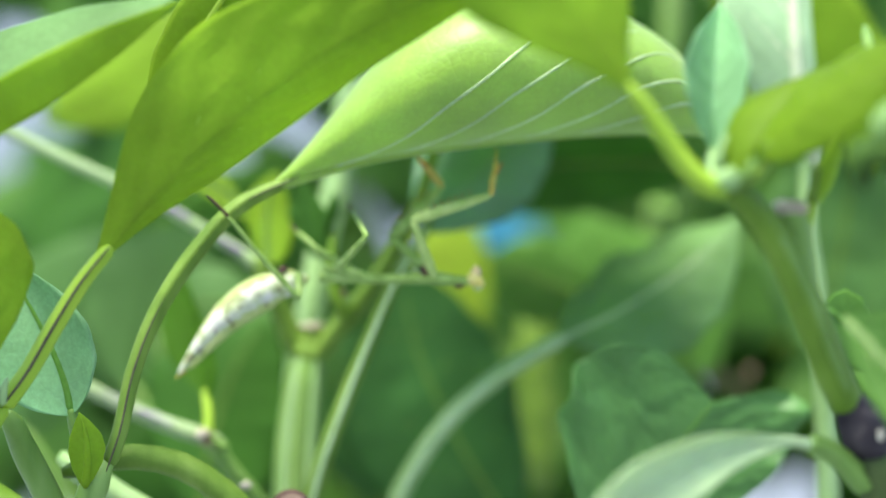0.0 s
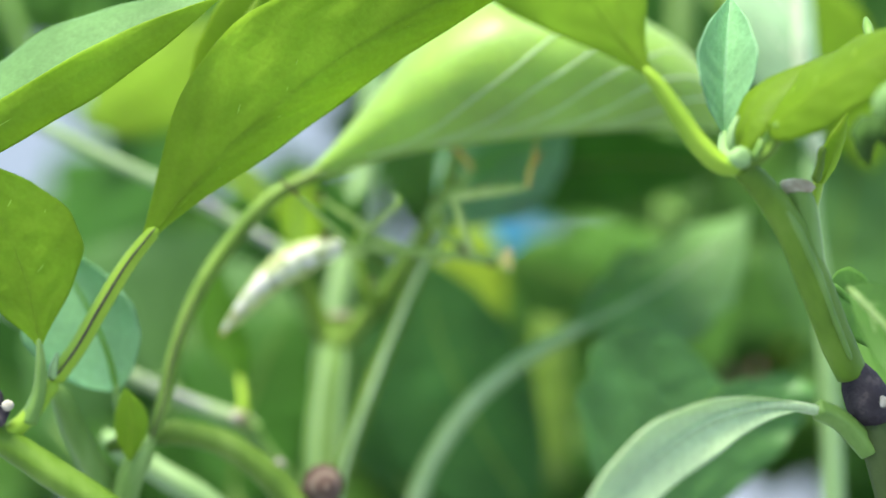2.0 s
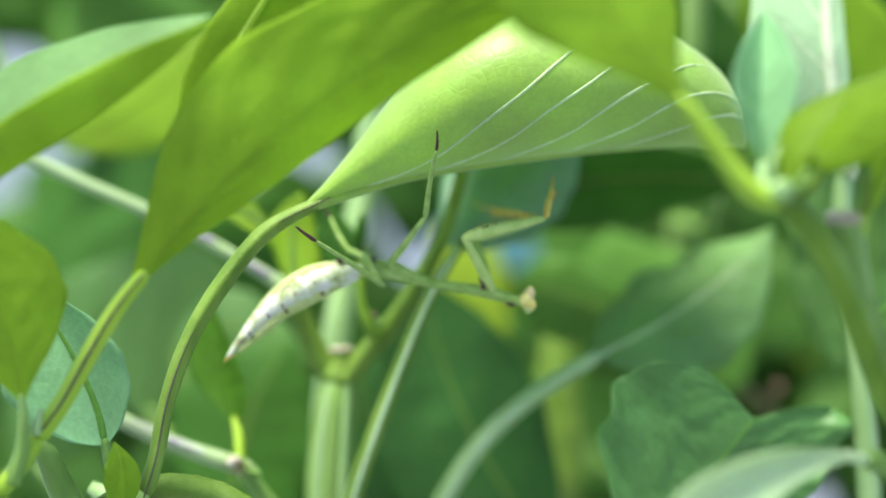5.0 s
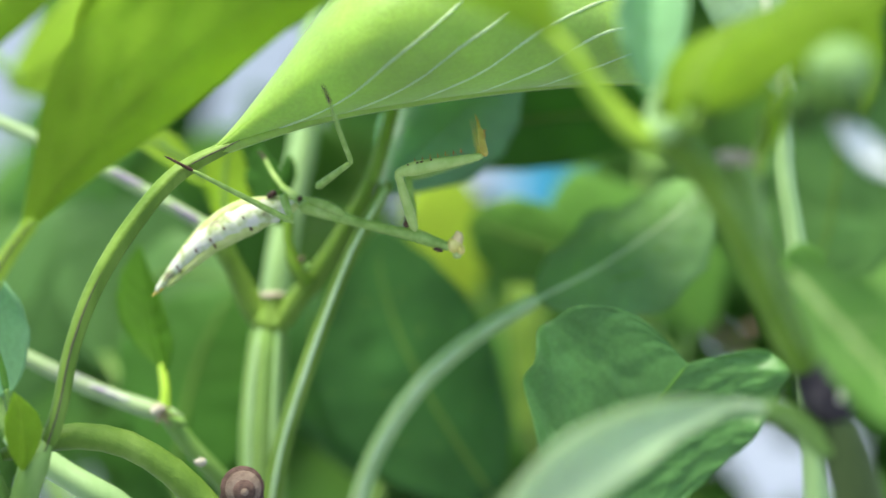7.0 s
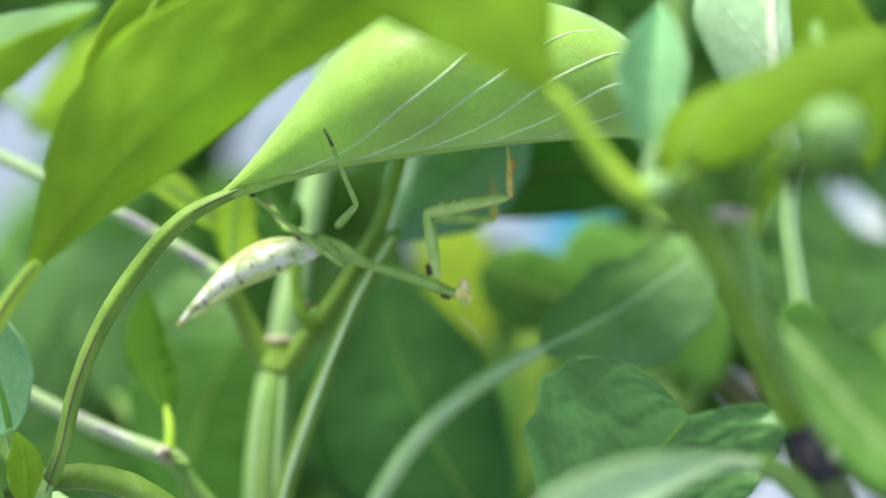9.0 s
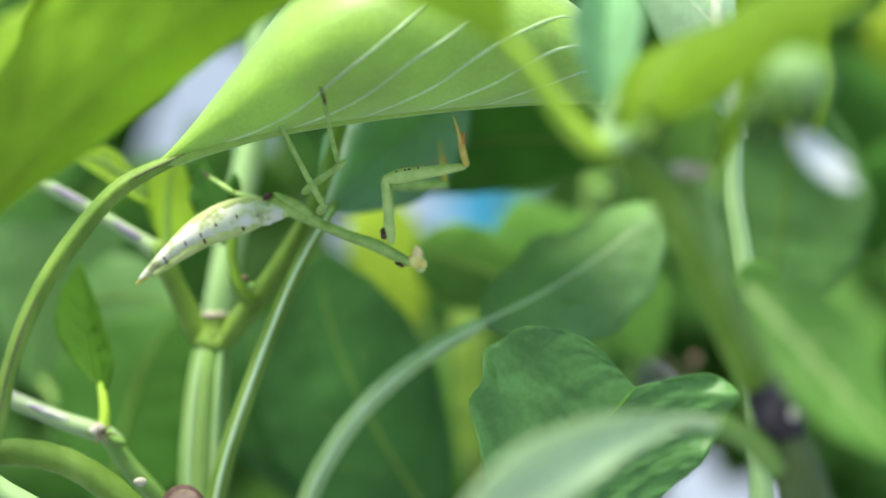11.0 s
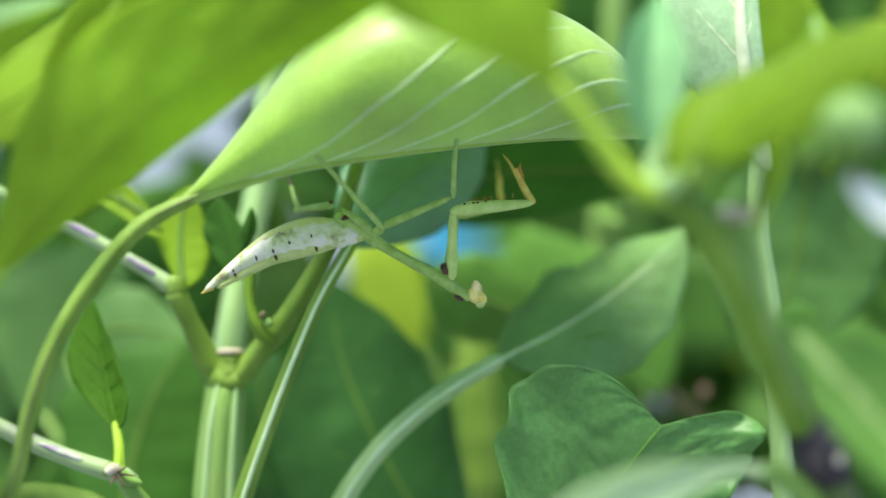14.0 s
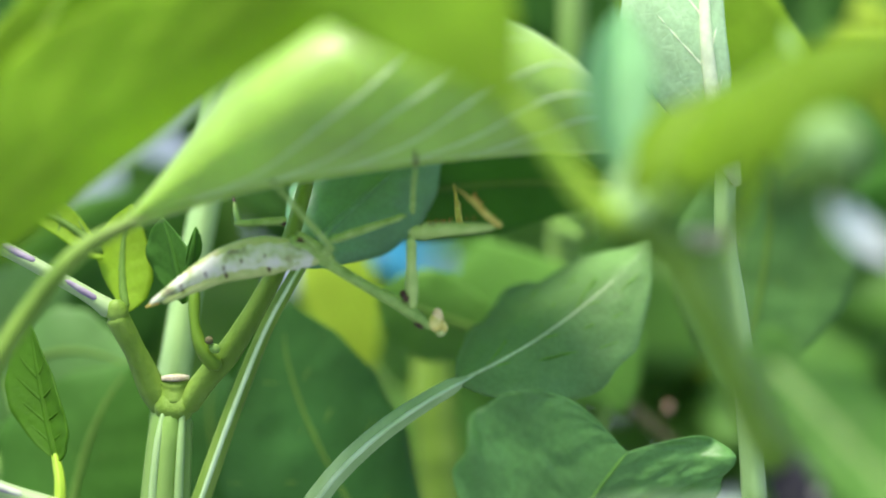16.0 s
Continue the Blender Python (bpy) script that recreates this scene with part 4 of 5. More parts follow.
leaf(far, Blade((-0.06766, 0.06000, 0.02138), (-0.05397, 0.06000, 0.02876), (-0.04139, 0.06200, 0.03914), (-0.05893, 0.06200, 0.03543), (-0.04907, 0.05800, 0.02218), seed=33, droop=0.1), LEAF_YOUNG, "yellowing leaf high behind", stalk_to=(-0.08430, 0.07000, 0.04833), veins=0, vein_mat=LEAF_YOUNG)
part("twig", tube([(0.02909, 0.07500, -0.01053), (0.03206, 0.07500, -0.01269), (0.03823, 0.07800, -0.01800), (0.04440, 0.08000, -0.02419), (0.02536, 0.08400, -0.04693)], [0.00066, 0.00103, 0.00075, 0.00066, 0.00075], 24, 10, 0.0, 0.25), TWIG, far, "brownish withered twig")
part("dry_flower", ball((0.04186, 0.07400, -0.01680), (0.00080, 0.00070, 0.00095), bump=0.8), DRY, far, "pinkish withered flower")
pepper = thing("chili_pepper", "yellow-green unripe chili pepper hanging behind the leaves", "pepper")
part("fruit", tube([(0.00803, 0.08000, -0.00802), (0.00814, 0.08000, -0.01520), (0.00881, 0.08000, -0.02416), (0.00917, 0.08000, -0.03135), (0.00970, 0.08000, -0.03672)], [0.00243, 0.00337, 0.00337, 0.00300, 0.00131], 30, 16, 0.02, 0.05), FRUIT_YELLOW, pepper)
part("stalk", tube([(0.00800, 0.08000, -0.00084), (0.00782, 0.08000, -0.00445), (0.00803, 0.08000, -0.00855)], [0.00084, 0.00084, 0.00168], 14, 10), STEM, pepper)


pot = thing("plastic_pot", "light blue plastic pot far behind the plants", "pot")
part("body", tube([(-0.0032, 0.50, -0.30), (-0.0032, 0.50, -0.15), (-0.0032, 0.50, 0.0302)], [0.0100, 0.0113, 0.0126], 20, 28), BLUE, pot)
part("rim", tube([(-0.0032, 0.50, 0.0222), (-0.0032, 0.50, 0.0342)], [0.0134, 0.0134], 6, 28), BLUE, pot)


# ---- mass of foliage behind ----
def foliage(name, material, count, y0, y1, spread, label, seed, size):
    rnd = random.Random(seed)
    verts, faces = [], []
    for _ in range(count):
        for _try in range(30):
            y = rnd.uniform(y0, y1)
            k = (y + 0.28) / 0.48
            x, z = rnd.uniform(-spread, spread) * k, rnd.uniform(-0.75, 0.66) * spread * k
            if all(math.hypot(x / k - gx, z / k - gz) > gr for gx, gz, gr in GAPS):
                break
        else:
            continue
        s = size * rnd.uniform(0.7, 1.2)
        a = rnd.uniform(0, 2 * math.pi)
        along = Vector((math.cos(a), rnd.uniform(-0.5, 0.5), math.sin(a) - 0.4)).normalized()
        across = along.cross(Vector((rnd.uniform(-0.6, 0.6), -1, rnd.uniform(-0.6, 0.6)))).normalized()
        c = Vector((x, y, z))
        h = across * s * 0.26
        bl = Blade(c - along * s / 2, c + along.cross(across) * s * 0.06, c + along * s / 2, c - h, c + h, seed=rnd.random() * 9, droop=0.2)
        o = len(verts)
        nu, nv = 8, 2
        for i in range(nu + 1):
            for v in range(-nv, nv + 1):
                verts.append(bl.at(0.01 + 0.98 * i / nu, v / nv)[0])
        m = 2 * nv + 1
        for i in range(nu):
            for j in range(m - 1):
                q = o + i * m + j
                faces.append((q, q + 1, q + m + 1, q + m))
    me = bpy.data.meshes.new(name)
    me.from_pydata(verts, [], faces)
    for f in me.polygons:
        f.use_smooth = True
    me.materials.append(material)
    ob = new(name, me)
    sol = ob.modifiers.new("thickness", "SOLIDIFY")
    sol.thickness = 0.0003
    return tagged(ob, label, "foliage", "", "stuff")


leaf(far, Blade((0.02006, 0.05600, -0.00641), (0.00873, 0.05500, -0.00231), (0.00098, 0.05500, 0.00055), (0.00620, 0.05600, -0.00845), (0.01042, 0.05400, 0.00314), seed=41, droop=0.2, wave=0.05), LEAF_MID, "dark shaded leaf below the pot", stalk_to=(0.031, 0.084, -0.04), veins=2, vein_mat=VEIN_DARK, side_r=0.00015)
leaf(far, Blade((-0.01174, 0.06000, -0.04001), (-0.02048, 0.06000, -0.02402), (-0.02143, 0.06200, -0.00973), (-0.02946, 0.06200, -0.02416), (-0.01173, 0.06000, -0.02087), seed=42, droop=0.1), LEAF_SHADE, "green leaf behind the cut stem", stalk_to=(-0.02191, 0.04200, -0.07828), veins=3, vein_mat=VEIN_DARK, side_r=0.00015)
leaf(far, Blade((-0.05505, 0.06200, -0.02097), (-0.05230, 0.06400, -0.00502), (-0.04551, 0.06600, 0.00624), (-0.06191, 0.06400, -0.00348), (-0.04266, 0.06400, -0.00497), seed=43, droop=0.1), LEAF_DULL, "fresh green leaf low behind the shoots", stalk_to=(-0.02211, 0.04200, -0.04892), veins=2, vein_mat=LEAF_DULL, side_r=0.00015)

leaf(far, Blade((0.03517, 0.07200, -0.01735), (0.02471, 0.07200, -0.00512), (0.01583, 0.07400, 0.00813), (0.01323, 0.07400, -0.00517), (0.03583, 0.07000, -0.00237), seed=44, droop=0.1), LEAF_FRESH, "light green leaf beside the pot", stalk_to=(0.02675, 0.08400, -0.01868), veins=0, vein_mat=LEAF_FRESH)
leaf(far, Blade((0.05798, 0.40000, -0.01699), (0.02921, 0.40000, 0.00459), (0.00641, 0.40000, 0.01194), (0.03152, 0.40000, 0.02482), (0.02432, 0.40000, -0.01063), seed=46, droop=0.1), LEAF_MID, "green leaf deep in the background beside the pot", stalk_to=(0.09, 0.40, -0.06), veins=0, vein_mat=LEAF_MID)
leaf(far, Blade((-0.07355, 0.06500, -0.02921), (-0.06555, 0.06500, -0.00988), (-0.05603, 0.06800, 0.00505), (-0.07596, 0.06600, -0.00635), (-0.05451, 0.06600, -0.01345), seed=45, droop=0.1), LEAF_DULL, "pale green leaf low behind", stalk_to=(-0.02194, 0.04200, -0.06841), veins=3, vein_mat=LEAF_DULL, side_r=0.0002)

# where the glowing backdrop shows between the leaves (x, z, radius at 0.2 m behind)
GAPS = []
for g, rad in (((-0.10742, 0.20000, 0.03028), 0.022), ((-0.05231, 0.20000, 0.03220), 0.027), ((-0.02065, 0.20000, -0.00011), 0.016), ((0.05280, 0.20000, -0.04959), 0.023), ((-0.08690, 0.20000, -0.05451), 0.014), ((0.00560, 0.20000, 0.00377), 0.024)):
    GAPS.append((g[0], g[2], rad))
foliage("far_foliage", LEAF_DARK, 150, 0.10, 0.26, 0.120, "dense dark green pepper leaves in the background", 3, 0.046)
foliage("far_foliage", LEAF_MID, 240, 0.11, 0.22, 0.120, "dense mid-green pepper leaves in the background", 4, 0.042)
foliage("far_foliage", LEAF_YELLOW, 22, 0.10, 0.22, 0.120, "scattered yellow-green pepper leaves in the background", 5, 0.042)

# ---- the mantis ----
mantis = thing("mantis", "slender green mantis nymph hanging under a leaf", "insect")
limb = {}


def bug_part(name, bm, material, label=""):
    limb[name] = part(name, bm, material, mantis, label)
    return limb[name]


def build_mantis():
    # abdomen: points along -x from the waist, arched, with ring segments
    bm = bmesh.new()
    n, sides, L = 56, 18, 0.0200
    rings = []
    for i in range(n):
        f = i / (n - 1)
        x = 0.0008 - f * (L + 0.0008)
        g = max(-x / L, 0.0)
        r = 0.0003 + 0.00045 * (1 - g) + 0.00108 * math.sin(math.pi * min(g ** 0.6, 1)) ** 1.0 if g > 0 else 0.00075
        if g > 0.5:
            r = max(r, 0.0003)
        seg = (g * 9) % 1.0
        r *= 1 + (0.15 * (1 - seg) ** 2 if g > 0.02 else 0)
        if i in (0, n - 1):
            r *= 0.3
        z = 0.0021 * math.sin(math.pi * min(max(g, 0), 1)) - 0.0002
        rings.append([bm.verts.new((x, math.cos(a) * r * 0.9, z + math.sin(a) * r)) for a in (2 * math.pi * k / sides for k in range(sides))])
    for a, b in zip(rings, rings[1:]):
        for k in range(sides):
            bm.faces.new((a[k], b[k], b[(k + 1) % sides], a[(k + 1) % sides]))
    bm.faces.new(rings[0])
    bm.faces.new(rings[-1][::-1])
    ab = bug_part("abdomen", bm, MANTIS_WHITE, "white mottled ringed abdomen, tapering to the tail")
    part("belly", tube([(0.001, -0.0001, -0.0007), (-0.005, -0.0001, 0.0002), (-0.010, -0.0001, 0.0006), (-0.0185, 0, -0.0004)], [0.0005, 0.0010, 0.0009, 0.0003], 30, 12, 0, 0.25), MANTIS_BELLY, ab, "yellow-green underside of the abdomen")
    part("back", tube([(0.0, 0.0002, 0.0008), (-0.005, 0.0001, 0.0029), (-0.010, 0.0001, 0.0030), (-0.0175, 0, 0.0010)], [0.0005, 0.0009, 0.0009, 0.0003], 30, 12, 0, 0.1), MANTIS_BELLY, ab)
    rnd = random.Random(5)
    for i in range(6):
        x = -0.0022 - i * 0.0026 - rnd.uniform(0, 0.0008)
        r = 0.00185 * math.sin(math.pi * (-x / L) ** 0.62) ** 0.8
        z = 0.0021 * math.sin(math.pi * -x / L)
        part("spot", ball((x, -r * 0.92, z + rnd.uniform(-0.6, 0.0) * r), (rnd.uniform(0.0001, 0.00016), 0.0001, rnd.uniform(0.0002, 0.0004)), 8, 6), MANTIS_DARK, ab)
        if i % 2 == 1:
            part("lobe", ball((x, -r * 0.6, z - r * 0.95), (0.00018, 0.0001, 0.0004), 8, 6), MANTIS_DARK, ab)
    part("wing_pad", ball((-0.0010, -0.0004, 0.0021), (0.0007, 0.0005, 0.0004), 10, 8, 0.2), MANTIS_DARK, ab, "reddish-brown wing pad at the waist")
    part("tail_tip", tube([(-0.0188, 0, -0.0002), (-0.0206, 0, -0.0004)], [0.00035, 0.0001], 8, 8), MANTIS_AMBER, ab)
    # long thorax, from the neck back along -x
    T = 0.0193
    th = bug_part("thorax", tube([(0.0003, 0, 0), (-0.002, 0, 0.0001), (-0.004, 0, 0.0003), (-0.009, 0, 0.0001), (-0.013, 0, 0.0001), (-0.016, 0, 0.0003), (-T, 0, 0.0002)],
                  [0.00048, 0.0007, 0.0008, 0.0006, 0.00065, 0.0009, 0.0008], 44, 14, 0.03, 0.06), MANTIS_GREEN)
    part("wing_pad", tube([(-0.0135, -0.0007, 0.0006), (-0.016, -0.0010, 0.0011), (-0.019, -0.0009, 0.0014)], [0.0004, 0.0006, 0.0002], 14, 10, flat=0.5), MANTIS_GREEN, th)
    part("wing_pad", tube([(-0.0135, 0.0007, 0.0006), (-0.016, 0.0010, 0.0011), (-0.019, 0.0009, 0.0014)], [0.0004, 0.0006, 0.0002], 14, 10, flat=0.5), MANTIS_GREEN, th)
    part("neck_mark", ball((-0.0012, -0.0003, -0.0007), (0.0007, 0.0004, 0.00025), 10, 8), MANTIS_DARK, th)
    # head: triangular, with two eyes
    hd = bug_part("head", ball((0.0007, 0, 0.0001), (0.0009, 0.0012, 0.00105), 16, 12), MANTIS_CREAM, "cream triangular head")
    part("eye", tube([(0.0009, -0.0003, 0.0004), (0.0013, -0.0005, 0.0013), (0.0013, -0.0006, 0.0018)], [0.0006, 0.0005, 0.0002], 12, 12), EYE_TAN, hd)
    part("eye", tube([(0.0009, 0.0006, 0.0003), (0.0012, 0.0014, 0.0010), (0.0014, 0.0019, 0.0016)], [0.0008, 0.0007, 0.0003], 12, 12), EYE_TAN, hd)
    part("face", ball((0.0014, -0.0003, -0.0005), (0.0005, 0.0008, 0.0007), 14, 10, 0.1), MANTIS_CREAM, hd)
    part("mouth", ball((0.0009, -0.0002, -0.0011), (0.0006, 0.0006, 0.0005), 12, 8), MANTIS_BELLY, hd)
    # grasping forelegs
    for pre, cl, fl, tl, mat in (("", 0.0079, 0.0106, 0.0063, MANTIS_PALE), ("far_", 0.0071, 0.0096, 0.0098, MANTIS_GREEN)):
        cx = bug_part(pre + "foreleg_coxa", tube([(-0.0003, 0, 0), (cl * 0.25, 0, 0), (cl * 0.7, 0, 0), (cl + 0.0002, 0, 0)], [0.00045, 0.00068, 0.00058, 0.00045], 20, 10, 0, 0.05), mat)
        part("mark", ball((0.0008, -0.0002, 0.0008), (0.0005, 0.0006, 0.0004), 10, 8), MANTIS_DARK, cx, "black spot at the coxa's base")
        fm = bug_part(pre + "foreleg_femur", tube([(-0.0003, 0, 0), (fl * 0.2, 0, 0.0001), (fl * 0.55, 0, 0.0), (fl, 0, -0.0001)], [0.00045, 0.0009, 0.00075, 0.0004], 22, 10, 0, 0.05, flat=0.65), mat)
        for i in range(7):
            x = fl * (0.22 + 0.09 * i)
            part("spine", tube([(x, 0, 0.0008), (x + 0.0001, 0, 0.0014)], [0.0001, 0.00003], 5, 5), MANTIS_RUST, fm)
        for i in range(4):
            part("mark", ball((fl * (0.14 + 0.08 * i + 0.03 * (i % 2)), -0.0003, 0.00072), (0.00012 + 0.00006 * (i % 3), 0.0003, 0.00012), 8, 6), MANTIS_DARK, fm)
        tb = bug_part(pre + "foreleg_tibia", tube([(-0.0002, 0, 0), (tl * 0.3, 0, 0.0002), (tl * 0.62, 0, 0.0001), (tl * 0.75, 0, 0)], [0.0004, 0.00045, 0.00036, 0.0002], 18, 8, 0, 0.05), MANTIS_AMBER)
        part("claw", tube([(tl * 0.5, 0, -0.0002), (tl * 0.7, 0, -0.0004), (tl * 0.8, 0, -0.0009)], [0.0003, 0.0002, 0.00005], 10, 6), MANTIS_RUST, tb, "rust-coloured hooked claw")
        part("tarsus", tube([(tl * 0.45, -0.0001, 0.0002), (tl * 0.6, 0, 0.0003), (tl * 0.85, 0, 0.0003), (tl * 1.1, 0, 0.0006)], [0.00022, 0.00026, 0.00018, 0.00008], 12, 6), MANTIS_AMBER, tb, "amber foreleg foot")
    # walking legs
    for name, fl, tl, r in (("hind", 0.0037, 0.0180, 0.00034), ("middle", 0.0089, 0.0133, 0.00030), ("far_hind", 0.0057, 0.0068, 0.00030)):
        fm = bug_part(name + "_femur", tube([(-0.0004, 0, 0), (fl * 0.3, 0, 0), (fl + 0.0001, 0, 0)], [r * 1.7, r * 1.7, r * 1.1], 14, 8), MANTIS_GREEN)
        if name != "middle":
            part("hip", ball((0.0, 0, 0.0002), (0.0004, 0.0004, 0.0005), 10, 8), MANTIS_DARK if name == "far_hind" else MANTIS_GREEN, fm)
        tb = bug_part(name + "_tibia", tube([(-0.0002, 0, 0), (tl * 0.4, 0, 0.0002), (tl * 0.8, 0, 0)], [r * 1.2, r, r * 0.7], 16, 8), MANTIS_GREEN)
        part("tarsus", tube([(tl * 0.78, 0, 0), (tl * 0.9, 0, 0.0001), (tl, 0, 0.0004)], [r * 0.8, r * 0.6, r * 0.4], 10, 6), MANTIS_DARK, tb, "dark brown foot")


build_mantis()


# ---- what moves ----
def aim(p, d, sign):
    """The pose at p whose x axis, or its opposite, points along d."""
    return Matrix.Translation(p) @ Vector((sign, 0, 0)).rotation_difference(Vector(d)).to_matrix().to_4x4()


def motions():
    walk(mantis, [
        (0, pose(-0.02281, 0.00400, -0.00164)),
        (0.8, pose(-0.02056, 0.00400, 0.00019)),
        (1.5, pose(-0.02156, 0.00400, 0.00090)),
        (3, pose(-0.02158, 0.00400, 0.00153)),
        (5.5, pose(-0.01883, 0.00500, 0.00239)),
        (6.5, pose(-0.01778, 0.00600, 0.00273)),
        (7, pose(-0.01810, 0.00650, 0.00332)),
        (7.5, pose(-0.01719, 0.00700, 0.00363)),
        (8.5, pose(-0.01705, 0.00800, 0.00347)),
        (9, pose(-0.01558, 0.00850, 0.00377)),
        (9.5, pose(-0.01520, 0.00900, 0.00426)),
        (10, pose(-0.01475, 0.00923, 0.00442)),
        (12.5, pose(-0.00797, 0.01038, 0.00559)),
        (13.5, pose(-0.00633, 0.01085, 0.00589)),
        (14.5, pose(-0.00552, 0.01131, 0.00663)),
        (16, pose(-0.00524, 0.01200, 0.00615)),
    ])
    walk(limb["abdomen"], [
        (0, aim((0.00000, 0.00000, 0.00000), (-0.01408, 0.00000, -0.01127), -1)),
        (0.8, aim((0.00000, 0.00000, 0.00000), (-0.01636, 0.00000, -0.01213), -1)),
        (1.5, aim((0.00000, 0.00000, 0.00000), (-0.01567, 0.00000, -0.01166), -1)),
        (3, aim((0.00000, 0.00000, 0.00000), (-0.01482, 0.00000, -0.01128), -1)),
        (5.5, aim((0.00000, 0.00000, 0.00000), (-0.01742, 0.00000, -0.01071), -1)),
        (6.5, aim((0.00000, 0.00000, 0.00000), (-0.01811, 0.00000, -0.01011), -1)),
        (7, aim((0.00000, 0.00000, 0.00000), (-0.01763, 0.00000, -0.01082), -1)),
        (7.5, aim((0.00000, 0.00000, 0.00000), (-0.01855, 0.00000, -0.01096), -1)),
        (8.5, aim((0.00000, 0.00000, 0.00000), (-0.01822, 0.00000, -0.00994), -1)),
        (9, aim((0.00000, 0.00000, 0.00000), (-0.01865, 0.00000, -0.01011), -1)),
        (9.5, aim((0.00000, 0.00000, 0.00000), (-0.01800, 0.00000, -0.01013), -1)),
        (10, aim((0.00000, 0.00000, 0.00000), (-0.01796, 0.00000, -0.00972), -1)),
        (12.5, aim((0.00000, 0.00000, 0.00000), (-0.01856, 0.00000, -0.00725), -1)),
        (13.5, aim((0.00000, 0.00000, 0.00000), (-0.01814, 0.00000, -0.00639), -1)),
        (14.5, aim((0.00000, 0.00000, 0.00000), (-0.01768, 0.00000, -0.00650), -1)),
        (16, aim((0.00000, 0.00000, 0.00000), (-0.01790, 0.00000, -0.00483), -1)),
    ])
    walk(limb["thorax"], [
        (0, aim((0.02176, 0.00000, -0.00020), (-0.02176, 0.00000, 0.00020), -1)),
        (0.8, aim((0.01988, 0.00000, -0.00149), (-0.01988, 0.00000, 0.00149), -1)),
        (1.5, aim((0.02092, 0.00000, -0.00201), (-0.02092, 0.00000, 0.00201), -1)),
        (3, aim((0.02201, 0.00000, -0.00232), (-0.02201, 0.00000, 0.00232), -1)),
        (5.5, aim((0.02012, 0.00000, -0.00457), (-0.02012, 0.00000, 0.00457), -1)),
        (6.5, aim((0.01976, 0.00000, -0.00471), (-0.01976, 0.00000, 0.00471), -1)),
        (7, aim((0.01994, 0.00000, -0.00559), (-0.01994, 0.00000, 0.00559), -1)),
        (7.5, aim((0.01918, 0.00000, -0.00599), (-0.01918, 0.00000, 0.00599), -1)),
        (8.5, aim((0.01833, 0.00000, -0.00605), (-0.01833, 0.00000, 0.00605), -1)),
        (9, aim((0.01772, 0.00000, -0.00599), (-0.01772, 0.00000, 0.00599), -1)),
        (9.5, aim((0.01774, 0.00000, -0.00646), (-0.01774, 0.00000, 0.00646), -1)),
        (10, aim((0.01741, 0.00000, -0.00649), (-0.01741, 0.00000, 0.00649), -1)),
        (12.5, aim((0.01417, 0.00000, -0.00768), (-0.01417, 0.00000, 0.00768), -1)),
        (13.5, aim((0.01420, 0.00000, -0.00790), (-0.01420, 0.00000, 0.00790), -1)),
        (14.5, aim((0.01306, 0.00000, -0.00834), (-0.01306, 0.00000, 0.00834), -1)),
        (16, aim((0.01351, 0.00000, -0.00849), (-0.01351, 0.00000, 0.00849), -1)),
    ])
    walk(limb["head"], [
        (0, aim((0.02176, 0.00000, -0.00020), (0.00217, 0.00000, 0.00060), +1)),
        (0.8, aim((0.01988, 0.00000, -0.00149), (0.00188, 0.00000, 0.00059), +1)),
        (1.5, aim((0.02092, 0.00000, -0.00201), (0.00186, 0.00000, 0.00038), +1)),
        (3, aim((0.02201, 0.00000, -0.00232), (0.00220, 0.00000, -0.00014), +1)),
        (5.5, aim((0.02012, 0.00000, -0.00457), (0.00188, 0.00000, 0.00011), +1)),
        (6.5, aim((0.01976, 0.00000, -0.00471), (0.00182, 0.00000, 0.00011), +1)),
        (7, aim((0.01994, 0.00000, -0.00559), (0.00196, 0.00000, 0.00024), +1)),
        (7.5, aim((0.01918, 0.00000, -0.00599), (0.00175, 0.00000, 0.00042), +1)),
        (8.5, aim((0.01833, 0.00000, -0.00605), (0.00207, 0.00000, 0.00072), +1)),
        (9, aim((0.01772, 0.00000, -0.00599), (0.00199, 0.00000, 0.00050), +1)),
        (9.5, aim((0.01774, 0.00000, -0.00646), (0.00212, 0.00000, 0.00042), +1)),
        (10, aim((0.01741, 0.00000, -0.00649), (0.00211, 0.00000, 0.00069), +1)),
        (12.5, aim((0.01417, 0.00000, -0.00768), (0.00202, 0.00000, 0.00077), +1)),
        (13.5, aim((0.01420, 0.00000, -0.00790), (0.00216, 0.00000, 0.00082), +1)),
        (14.5, aim((0.01306, 0.00000, -0.00834), (0.00183, 0.00000, 0.00073), +1)),
        (16, aim((0.01351, 0.00000, -0.00849), (0.00219, 0.00000, 0.00069), +1)),
    ])
